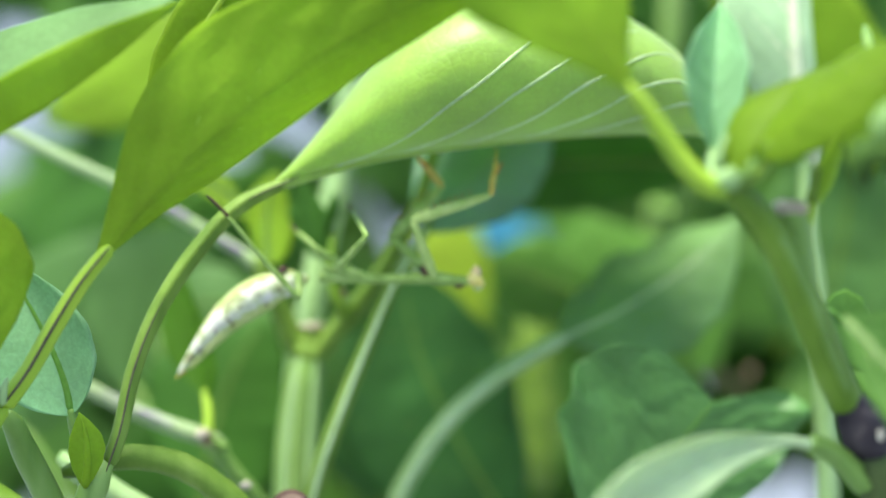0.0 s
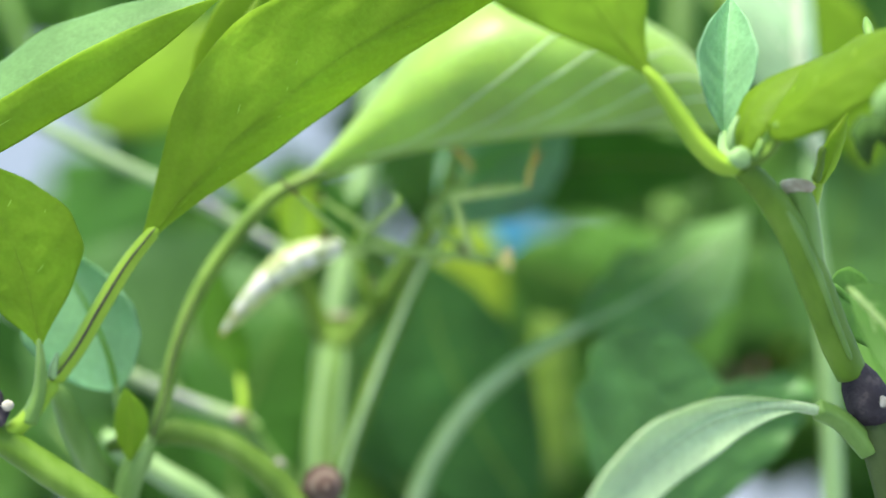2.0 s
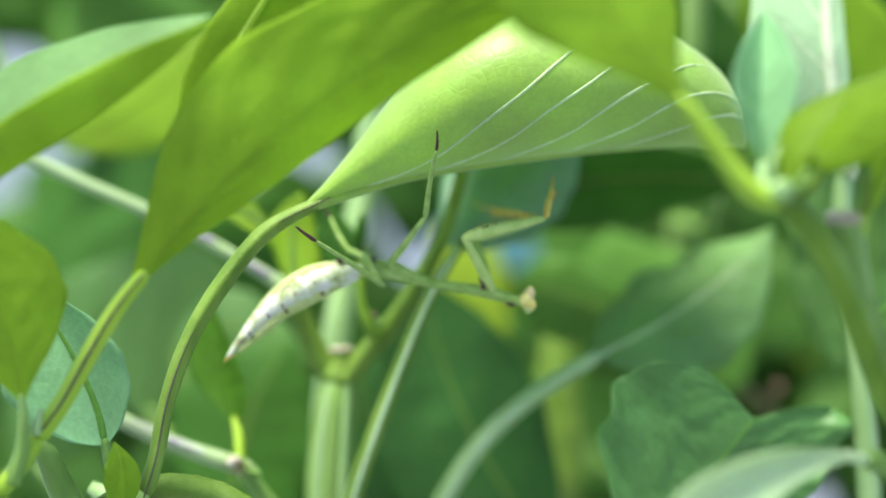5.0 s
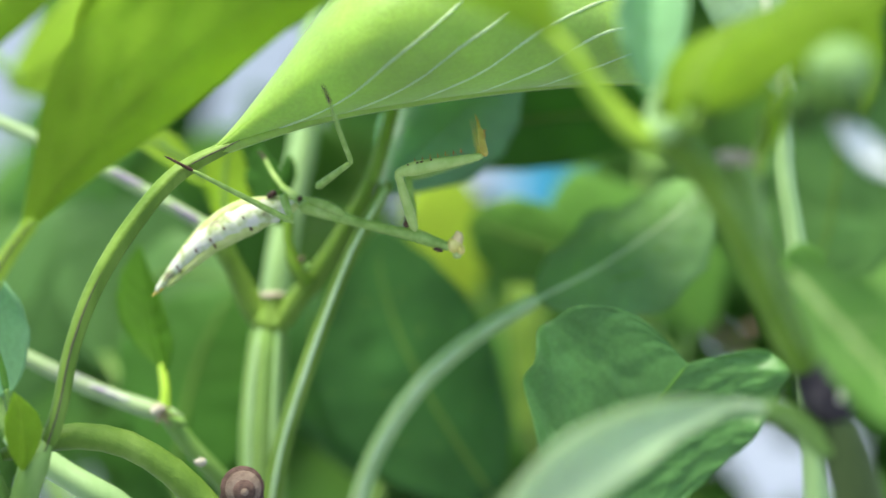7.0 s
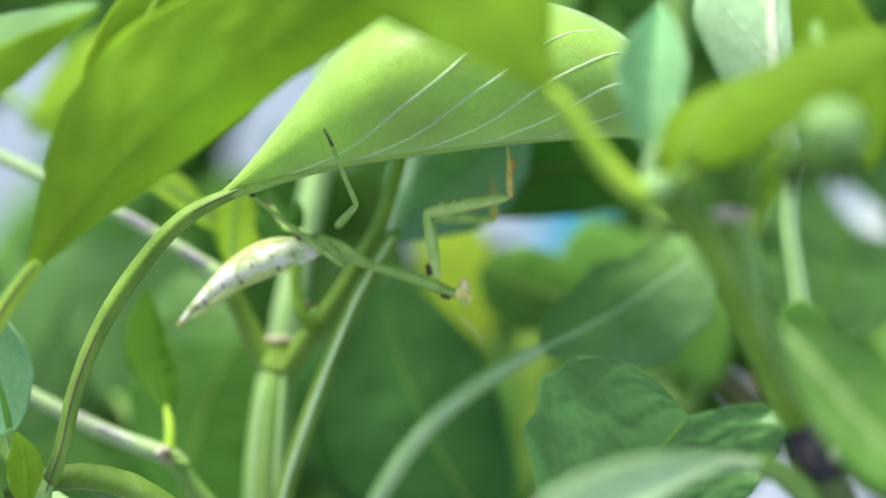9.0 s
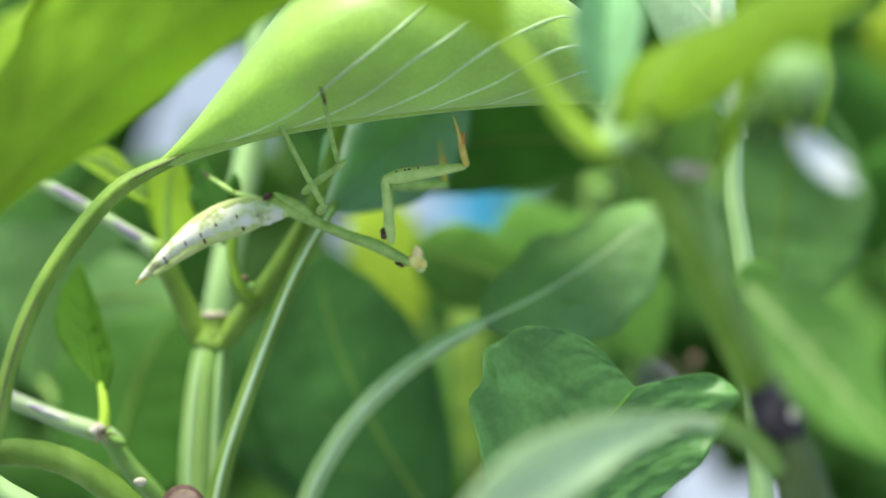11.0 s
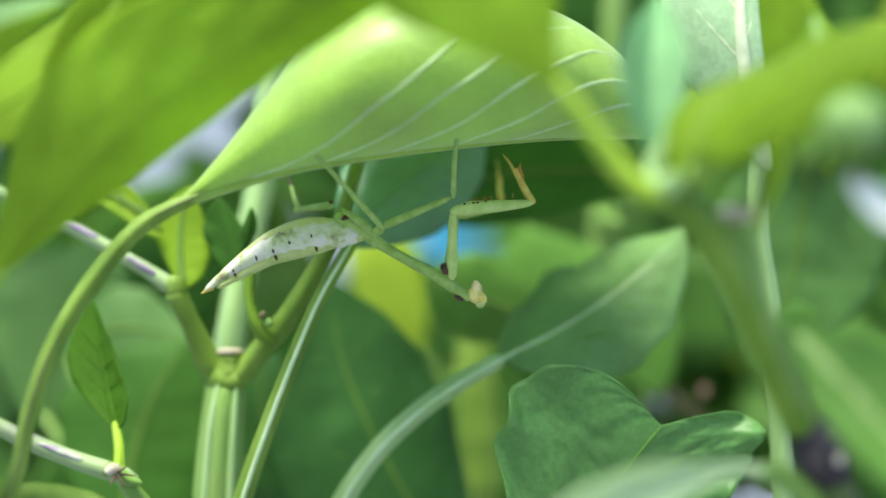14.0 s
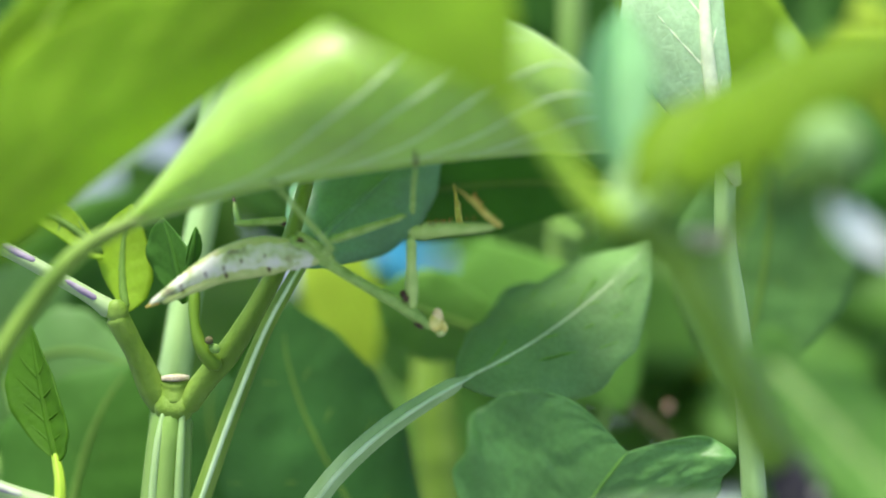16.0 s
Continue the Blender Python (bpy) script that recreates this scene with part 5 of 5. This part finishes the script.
    walk(limb["foreleg_coxa"], [
        (0, aim((0.01728, -0.00140, 0.00047), (-0.00265, -0.00320, 0.00696), +1)),
        (0.8, aim((0.01579, -0.00140, -0.00066), (-0.00236, -0.00355, 0.00683), +1)),
        (1.5, aim((0.01701, -0.00140, -0.00105), (-0.00238, -0.00197, 0.00749), +1)),
        (3, aim((0.01836, -0.00140, -0.00157), (-0.00279, -0.00330, 0.00683), +1)),
        (5.5, aim((0.01683, -0.00140, -0.00300), (-0.00362, -0.00317, 0.00655), +1)),
        (6.5, aim((0.01682, -0.00140, -0.00327), (-0.00262, -0.00245, 0.00721), +1)),
        (7, aim((0.01584, -0.00140, -0.00328), (-0.00163, -0.00381, 0.00683), +1)),
        (7.5, aim((0.01593, -0.00140, -0.00405), (-0.00176, 0.00000, 0.00791), +1)),
        (8.5, aim((0.01589, -0.00140, -0.00407), (-0.00083, -0.00064, 0.00799), +1)),
        (9, aim((0.01543, -0.00140, -0.00375), (-0.00141, -0.00050, 0.00794), +1)),
        (9.5, aim((0.01532, -0.00140, -0.00414), (-0.00111, -0.00191, 0.00776), +1)),
        (10, aim((0.01495, -0.00140, -0.00417), (-0.00087, -0.00180, 0.00786), +1)),
        (12.5, aim((0.01194, -0.00140, -0.00462), (-0.00052, -0.00358, 0.00726), +1)),
        (13.5, aim((0.01185, -0.00140, -0.00526), (-0.00017, -0.00185, 0.00802), +1)),
        (14.5, aim((0.01122, -0.00140, -0.00581), (0.00035, -0.00261, 0.00784), +1)),
        (16, aim((0.01149, -0.00140, -0.00600), (-0.00011, 0.00000, 0.00847), +1)),
    ])
    walk(limb["foreleg_femur"], [
        (0, aim((0.01464, -0.00460, 0.00745), (0.00995, 0.00242, 0.00348), +1)),
        (0.8, aim((0.01342, -0.00495, 0.00617), (0.01011, 0.00151, 0.00340), +1)),
        (1.5, aim((0.01463, -0.00337, 0.00643), (0.00972, 0.00413, 0.00148), +1)),
        (3, aim((0.01557, -0.00470, 0.00525), (0.01070, 0.00000, 0.00285), +1)),
        (5.5, aim((0.01321, -0.00457, 0.00354), (0.01030, 0.00243, 0.00243), +1)),
        (6.5, aim((0.01421, -0.00385, 0.00395), (0.00994, 0.00332, 0.00190), +1)),
        (7, aim((0.01421, -0.00521, 0.00355), (0.01073, 0.00000, 0.00203), +1)),
        (7.5, aim((0.01418, -0.00140, 0.00386), (0.01059, -0.00123, 0.00189), +1)),
        (8.5, aim((0.01505, -0.00204, 0.00392), (0.01029, 0.00182, 0.00240), +1)),
        (9, aim((0.01402, -0.00190, 0.00419), (0.01054, 0.00084, 0.00211), +1)),
        (9.5, aim((0.01421, -0.00331, 0.00362), (0.01049, 0.00143, 0.00206), +1)),
        (10, aim((0.01409, -0.00320, 0.00367), (0.01031, 0.00217, 0.00220), +1)),
        (12.5, aim((0.01141, -0.00498, 0.00265), (0.00969, 0.00426, 0.00123), +1)),
        (13.5, aim((0.01168, -0.00325, 0.00276), (0.01004, 0.00364, 0.00131), +1)),
        (14.5, aim((0.01158, -0.00401, 0.00202), (0.00955, 0.00481, 0.00092), +1)),
        (16, aim((0.01138, -0.00140, 0.00247), (0.01028, -0.00461, 0.00058), +1)),
    ])
    walk(limb["foreleg_tibia"], [
        (0, aim((0.02459, -0.00217, 0.01093), (0.00089, 0.00303, 0.00554), +1)),
        (0.8, aim((0.02353, -0.00344, 0.00958), (0.00079, 0.00312, 0.00546), +1)),
        (1.5, aim((0.02435, 0.00075, 0.00792), (0.00100, -0.00169, 0.00614), +1)),
        (3, aim((0.02627, -0.00470, 0.00810), (0.00039, 0.00485, 0.00406), +1)),
        (5.5, aim((0.02351, -0.00214, 0.00597), (0.00176, 0.00352, 0.00501), +1)),
        (6.5, aim((0.02414, -0.00052, 0.00585), (-0.00101, -0.00461, 0.00430), +1)),
        (7, aim((0.02495, -0.00521, 0.00558), (-0.00098, 0.00444, 0.00444), +1)),
        (7.5, aim((0.02476, -0.00263, 0.00574), (0.00047, 0.00168, 0.00612), +1)),
        (8.5, aim((0.02534, -0.00022, 0.00631), (0.00101, -0.00169, 0.00612), +1)),
        (9, aim((0.02457, -0.00106, 0.00631), (0.00017, -0.00206, 0.00609), +1)),
        (9.5, aim((0.02470, -0.00188, 0.00570), (-0.00012, 0.00267, 0.00582), +1)),
        (10, aim((0.02440, -0.00103, 0.00588), (-0.00004, -0.00411, 0.00494), +1)),
        (12.5, aim((0.02110, -0.00072, 0.00388), (-0.00269, -0.00176, 0.00560), +1)),
        (13.5, aim((0.02172, 0.00040, 0.00407), (-0.00309, 0.00000, 0.00626), +1)),
        (14.5, aim((0.02113, 0.00080, 0.00294), (-0.00362, 0.00000, 0.00665), +1)),
        (16, aim((0.02166, -0.00601, 0.00305), (-0.00462, 0.00117, 0.00471), +1)),
    ])
    walk(limb["far_foreleg_coxa"], [
        (0, aim((0.01681, 0.00140, 0.00090), (-0.00513, 0.00241, 0.00441), +1)),
        (0.8, aim((0.01520, 0.00140, -0.00024), (-0.00538, 0.00270, 0.00391), +1)),
        (1.5, aim((0.01641, 0.00140, -0.00061), (-0.00543, 0.00198, 0.00428), +1)),
        (3, aim((0.01764, 0.00140, -0.00111), (-0.00558, 0.00195, 0.00418), +1)),
        (5.5, aim((0.01636, 0.00140, -0.00257), (-0.00109, 0.00313, 0.00638), +1)),
        (6.5, aim((0.01639, 0.00140, -0.00285), (-0.00171, 0.00219, 0.00657), +1)),
        (7, aim((0.01538, 0.00140, -0.00293), (-0.00086, 0.00346, 0.00613), +1)),
        (7.5, aim((0.01547, 0.00140, -0.00361), (-0.00099, 0.00017, 0.00705), +1)),
        (8.5, aim((0.01542, 0.00140, -0.00362), (-0.00009, 0.00062, 0.00712), +1)),
        (9, aim((0.01495, 0.00140, -0.00330), (-0.00068, 0.00093, 0.00707), +1)),
        (9.5, aim((0.01486, 0.00140, -0.00369), (-0.00048, 0.00188, 0.00690), +1)),
        (10, aim((0.01450, 0.00140, -0.00374), (-0.00023, 0.00167, 0.00697), +1)),
        (12.5, aim((0.01145, 0.00140, -0.00419), (-0.00008, 0.00302, 0.00654), +1)),
        (13.5, aim((0.01139, 0.00140, -0.00484), (0.00051, 0.00000, 0.00727), +1)),
        (14.5, aim((0.01077, 0.00140, -0.00541), (0.00092, 0.00143, 0.00709), +1)),
        (16, aim((0.01107, 0.00140, -0.00562), (0.00060, 0.00000, 0.00776), +1)),
    ])
    walk(limb["far_foreleg_femur"], [
        (0, aim((0.01168, 0.00381, 0.00531), (0.00624, 0.00263, 0.00687), +1)),
        (0.8, aim((0.00983, 0.00410, 0.00367), (0.00643, 0.00000, 0.00726), +1)),
        (1.5, aim((0.01097, 0.00338, 0.00368), (0.00585, 0.00230, 0.00728), +1)),
        (3, aim((0.01206, 0.00335, 0.00309), (0.00816, 0.00000, 0.00610), +1)),
        (5.5, aim((0.01527, 0.00453, 0.00381), (0.00763, 0.00530, 0.00228), +1)),
        (6.5, aim((0.01468, 0.00359, 0.00372), (0.00877, 0.00288, 0.00233), +1)),
        (7, aim((0.01451, 0.00486, 0.00320), (0.00921, 0.00045, 0.00259), +1)),
        (7.5, aim((0.01448, 0.00157, 0.00343), (0.00809, 0.00462, 0.00145), +1)),
        (8.5, aim((0.01533, 0.00202, 0.00349), (0.00727, 0.00597, 0.00020), +1)),
        (9, aim((0.01427, 0.00233, 0.00376), (0.00757, 0.00560, -0.00028), +1)),
        (9.5, aim((0.01438, 0.00328, 0.00320), (0.00776, 0.00538, 0.00005), +1)),
        (10, aim((0.01428, 0.00307, 0.00323), (0.00726, 0.00603, -0.00016), +1)),
        (12.5, aim((0.01137, 0.00442, 0.00234), (0.00670, 0.00644, 0.00136), +1)),
        (13.5, aim((0.01190, 0.00140, 0.00244), (0.00631, 0.00687, 0.00149), +1)),
        (14.5, aim((0.01169, 0.00283, 0.00167), (0.00531, 0.00767, 0.00145), +1)),
        (16, aim((0.01167, 0.00140, 0.00215), (0.00564, 0.00764, 0.00080), +1)),
    ])
    walk(limb["far_foreleg_tibia"], [
        (0, aim((0.01792, 0.00644, 0.01218), (-0.00399, -0.00800, 0.00484), +1)),
        (0.8, aim((0.01626, 0.00410, 0.01094), (-0.00435, -0.00800, 0.00477), +1)),
        (1.5, aim((0.01682, 0.00568, 0.01096), (-0.00409, -0.00742, 0.00442), +1)),
        (3, aim((0.02022, 0.00335, 0.00919), (-0.00411, -0.00618, 0.00401), +1)),
        (5.5, aim((0.02290, 0.00983, 0.00609), (-0.00575, 0.00773, 0.00308), +1)),
        (6.5, aim((0.02344, 0.00647, 0.00606), (-0.00386, 0.00840, 0.00402), +1)),
        (7, aim((0.02372, 0.00531, 0.00579), (-0.00134, 0.00905, 0.00406), +1)),
        (7.5, aim((0.02258, 0.00619, 0.00488), (-0.00044, 0.00893, 0.00443), +1)),
        (8.5, aim((0.02259, 0.00800, 0.00368), (-0.00014, 0.00858, 0.00508), +1)),
        (9, aim((0.02185, 0.00793, 0.00349), (-0.00058, 0.00848, 0.00528), +1)),
        (9.5, aim((0.02214, 0.00866, 0.00324), (-0.00081, 0.00841, 0.00539), +1)),
        (10, aim((0.02154, 0.00910, 0.00307), (-0.00070, 0.00840, 0.00539), +1)),
        (12.5, aim((0.01807, 0.01085, 0.00371), (-0.00089, 0.00851, 0.00523), +1)),
        (13.5, aim((0.01821, 0.00827, 0.00393), (-0.00027, 0.00859, 0.00509), +1)),
        (14.5, aim((0.01700, 0.01051, 0.00312), (-0.00025, 0.00852, 0.00522), +1)),
        (16, aim((0.01731, 0.00904, 0.00293), (-0.00039, 0.00871, 0.00486), +1)),
    ])
    walk(limb["hind_femur"], [
        (0, aim((-0.00001, -0.00180, 0.00029), (0.00038, -0.00239, -0.00290), +1)),
        (0.8, aim((0.00016, -0.00180, 0.00037), (0.00164, -0.00045, -0.00340), +1)),
        (1.5, aim((0.00077, -0.00180, -0.00022), (0.00229, -0.00189, -0.00239), +1)),
        (3, aim((0.00042, -0.00180, 0.00040), (0.00356, 0.00000, -0.00155), +1)),
        (5.5, aim((0.00106, -0.00180, 0.00159), (0.00170, 0.00000, -0.00385), +1)),
        (6.5, aim((-0.00032, -0.00180, 0.00050), (0.00175, -0.00202, -0.00269), +1)),
        (7, aim((-0.00030, -0.00180, 0.00085), (0.00127, -0.00197, -0.00298), +1)),
        (7.5, aim((-0.00138, -0.00180, 0.00035), (0.00089, -0.00186, -0.00317), +1)),
        (8.5, aim((-0.00120, -0.00180, 0.00050), (0.00078, -0.00270, -0.00252), +1)),
        (9, aim((0.00112, -0.00180, 0.00049), (0.00253, -0.00029, -0.00285), +1)),
        (9.5, aim((0.00575, -0.00180, -0.00108), (0.00153, -0.00336, 0.00083), +1)),
        (10, aim((0.00569, -0.00180, -0.00047), (0.00116, -0.00354, 0.00055), +1)),
        (12.5, aim((0.00287, -0.00180, -0.00029), (0.00084, -0.00360, 0.00070), +1)),
        (13.5, aim((0.00214, -0.00180, 0.00000), (0.00081, -0.00365, 0.00037), +1)),
        (14.5, aim((0.00277, -0.00180, -0.00000), (0.00080, -0.00361, 0.00070), +1)),
        (16, aim((0.00169, -0.00180, 0.00047), (0.00074, -0.00366, 0.00039), +1)),
    ])
    walk(limb["hind_tibia"], [
        (0, aim((0.00036, -0.00419, -0.00261), (-0.00866, -0.00485, 0.01043), +1)),
        (0.8, aim((0.00180, -0.00225, -0.00304), (-0.01061, -0.01220, 0.01179), +1)),
        (1.5, aim((0.00305, -0.00369, -0.00261), (-0.01101, -0.00881, 0.01033), +1)),
        (3, aim((0.00398, -0.00180, -0.00115), (-0.01115, -0.01883, 0.00826), +1)),
        (5.5, aim((0.00276, -0.00180, -0.00226), (-0.01293, -0.01437, 0.00868), +1)),
        (6.5, aim((0.00143, -0.00382, -0.00219), (-0.01275, -0.00824, 0.00773), +1)),
        (7, aim((0.00096, -0.00377, -0.00212), (-0.01253, -0.00735, 0.00732), +1)),
        (7.5, aim((-0.00049, -0.00366, -0.00283), (-0.01270, -0.00821, 0.00760), +1)),
        (8.5, aim((-0.00041, -0.00450, -0.00202), (-0.01281, -0.00684, 0.00654), +1)),
        (9, aim((0.00365, -0.00209, -0.00236), (-0.01014, -0.00440, 0.00830), +1)),
        (9.5, aim((0.00728, -0.00516, -0.00026), (-0.00539, -0.00844, 0.01395), +1)),
        (10, aim((0.00686, -0.00534, 0.00009), (-0.00531, -0.00842, 0.01408), +1)),
        (12.5, aim((0.00371, -0.00540, 0.00041), (-0.00860, -0.00799, 0.01228), +1)),
        (13.5, aim((0.00295, -0.00545, 0.00037), (-0.00945, -0.01220, 0.01287), +1)),
        (14.5, aim((0.00357, -0.00541, 0.00071), (-0.01109, -0.01050, 0.01123), +1)),
        (16, aim((0.00244, -0.00546, 0.00084), (-0.01037, -0.01112, 0.01254), +1)),
    ])
    walk(limb["middle_femur"], [
        (0, aim((0.00508, -0.00120, 0.00129), (0.00405, -0.00692, 0.00408), +1)),
        (0.8, aim((0.00379, -0.00120, 0.00098), (0.00374, -0.00741, 0.00350), +1)),
        (1.5, aim((0.00338, -0.00120, 0.00144), (0.00459, -0.00687, 0.00366), +1)),
        (3, aim((0.00355, -0.00120, 0.00081), (0.00520, -0.00574, 0.00479), +1)),
        (5.5, aim((0.00419, -0.00120, 0.00050), (0.00467, -0.00514, 0.00590), +1)),
        (6.5, aim((0.00391, -0.00120, 0.00114), (0.00514, -0.00596, 0.00455), +1)),
        (7, aim((0.00396, -0.00120, 0.00218), (0.00501, -0.00704, 0.00276), +1)),
        (7.5, aim((0.00358, -0.00120, 0.00140), (0.00390, -0.00723, 0.00374), +1)),
        (8.5, aim((0.00314, -0.00120, 0.00265), (0.00469, -0.00732, 0.00252), +1)),
        (9, aim((0.00291, -0.00120, 0.00263), (0.00347, -0.00794, 0.00249), +1)),
        (9.5, aim((0.00289, -0.00120, 0.00190), (0.00308, -0.00796, 0.00283), +1)),
        (10, aim((0.00287, -0.00120, 0.00222), (0.00305, -0.00799, 0.00283), +1)),
        (12.5, aim((0.00284, -0.00120, 0.00112), (0.00838, 0.00000, 0.00452), +1)),
        (13.5, aim((0.00352, -0.00120, 0.00069), (0.00828, -0.00125, 0.00394), +1)),
        (14.5, aim((0.00309, -0.00120, 0.00101), (0.00859, -0.00198, 0.00304), +1)),
        (16, aim((0.00236, -0.00120, 0.00176), (0.00931, 0.00000, 0.00295), +1)),
    ])
    walk(limb["middle_tibia"], [
        (0, aim((0.00913, -0.00812, 0.00537), (-0.00409, 0.01532, 0.00531), +1)),
        (0.8, aim((0.00752, -0.00861, 0.00448), (-0.00367, 0.01629, 0.00243), +1)),
        (1.5, aim((0.00797, -0.00807, 0.00510), (-0.00302, 0.01640, 0.00257), +1)),
        (3, aim((0.00876, -0.00694, 0.00561), (-0.00242, 0.01621, 0.00398), +1)),
        (5.5, aim((0.00885, -0.00634, 0.00641), (-0.00079, -0.01087, 0.00916), +1)),
        (6.5, aim((0.00903, -0.00716, 0.00568), (-0.00189, -0.01220, 0.00933), +1)),
        (7, aim((0.00897, -0.00824, 0.00494), (-0.00181, -0.00995, 0.00858), +1)),
        (7.5, aim((0.00747, -0.00843, 0.00514), (-0.00165, -0.00940, 0.00842), +1)),
        (8.5, aim((0.00783, -0.00852, 0.00517), (-0.00207, -0.01151, 0.00882), +1)),
        (9, aim((0.00638, -0.00914, 0.00512), (-0.00228, -0.00968, 0.00838), +1)),
        (9.5, aim((0.00597, -0.00916, 0.00473), (-0.00186, -0.01220, 0.00906), +1)),
        (10, aim((0.00592, -0.00919, 0.00505), (-0.00259, -0.01007, 0.00852), +1)),
        (12.5, aim((0.01123, -0.00120, 0.00564), (0.00301, -0.01535, 0.00839), +1)),
        (13.5, aim((0.01180, -0.00245, 0.00463), (0.00088, -0.00905, 0.00869), +1)),
        (14.5, aim((0.01168, -0.00318, 0.00405), (0.00073, -0.00880, 0.00865), +1)),
        (16, aim((0.01167, -0.00120, 0.00471), (0.00092, -0.01587, 0.00897), +1)),
    ])
    walk(limb["far_hind_femur"], [
        (0, aim((0.00653, 0.00150, 0.00108), (-0.00438, 0.00019, 0.00256), +1)),
        (0.8, aim((0.00448, 0.00150, 0.00039), (-0.00310, 0.00308, 0.00249), +1)),
        (1.5, aim((0.00461, 0.00150, 0.00054), (-0.00290, 0.00322, 0.00258), +1)),
        (3, aim((0.00468, 0.00150, 0.00083), (-0.00298, 0.00307, 0.00272), +1)),
        (5.5, aim((0.00140, 0.00150, 0.00088), (-0.00311, 0.00380, 0.00107), +1)),
        (6.5, aim((0.00104, 0.00150, 0.00082), (-0.00249, 0.00422, 0.00105), +1)),
        (7, aim((0.00138, 0.00150, 0.00046), (-0.00287, 0.00374, 0.00178), +1)),
        (7.5, aim((0.00067, 0.00150, 0.00106), (-0.00326, 0.00372, 0.00106), +1)),
        (8.5, aim((0.00126, 0.00150, 0.00193), (-0.00473, 0.00171, 0.00072), +1)),
        (9, aim((-0.00004, 0.00150, 0.00122), (-0.00437, 0.00241, 0.00107), +1)),
        (9.5, aim((0.00068, 0.00150, 0.00085), (-0.00466, 0.00173, 0.00108), +1)),
        (10, aim((0.00104, 0.00150, 0.00154), (-0.00461, 0.00189, 0.00108), +1)),
        (12.5, aim((-0.00669, 0.00150, -0.00096), (-0.00511, 0.00000, 0.00196), +1)),
        (13.5, aim((-0.00350, 0.00150, 0.00313), (-0.00321, 0.00394, -0.00037), +1)),
        (14.5, aim((-0.00341, 0.00150, 0.00339), (-0.00511, 0.00096, -0.00033), +1)),
        (16, aim((-0.00357, 0.00150, 0.00413), (-0.00527, 0.00000, -0.00024), +1)),
    ])
    walk(limb["far_hind_tibia"], [
        (0, aim((0.00215, 0.00169, 0.00364), (-0.00414, 0.00509, 0.00317), +1)),
        (0.8, aim((0.00137, 0.00458, 0.00288), (-0.00612, 0.00105, 0.00391), +1)),
        (1.5, aim((0.00173, 0.00472, 0.00312), (-0.00644, 0.00000, 0.00436), +1)),
        (3, aim((0.00170, 0.00457, 0.00355), (-0.00655, 0.00000, 0.00409), +1)),
        (5.5, aim((-0.00171, 0.00530, 0.00196), (-0.00303, 0.00248, 0.00624), +1)),
        (6.5, aim((-0.00145, 0.00572, 0.00187), (-0.00306, 0.00212, 0.00629), +1)),
        (7, aim((-0.00149, 0.00524, 0.00224), (-0.00350, 0.00411, 0.00491), +1)),
        (7.5, aim((-0.00259, 0.00522, 0.00211), (-0.00394, 0.00329, 0.00522), +1)),
        (8.5, aim((-0.00346, 0.00321, 0.00265), (-0.00405, 0.00439, 0.00427), +1)),
        (9, aim((-0.00440, 0.00391, 0.00229), (-0.00369, 0.00503, 0.00390), +1)),
        (9.5, aim((-0.00399, 0.00323, 0.00193), (-0.00399, 0.00481, 0.00389), +1)),
        (10, aim((-0.00358, 0.00339, 0.00262), (-0.00393, 0.00513, 0.00350), +1)),
        (12.5, aim((-0.01180, 0.00150, 0.00099), (-0.00601, 0.00378, 0.00237), +1)),
        (13.5, aim((-0.00671, 0.00544, 0.00276), (-0.00284, 0.00514, 0.00444), +1)),
        (14.5, aim((-0.00852, 0.00246, 0.00307), (-0.00124, 0.00621, 0.00363), +1)),
        (16, aim((-0.00884, 0.00150, 0.00388), (-0.00108, 0.00630, 0.00348), +1)),
    ])


motions()
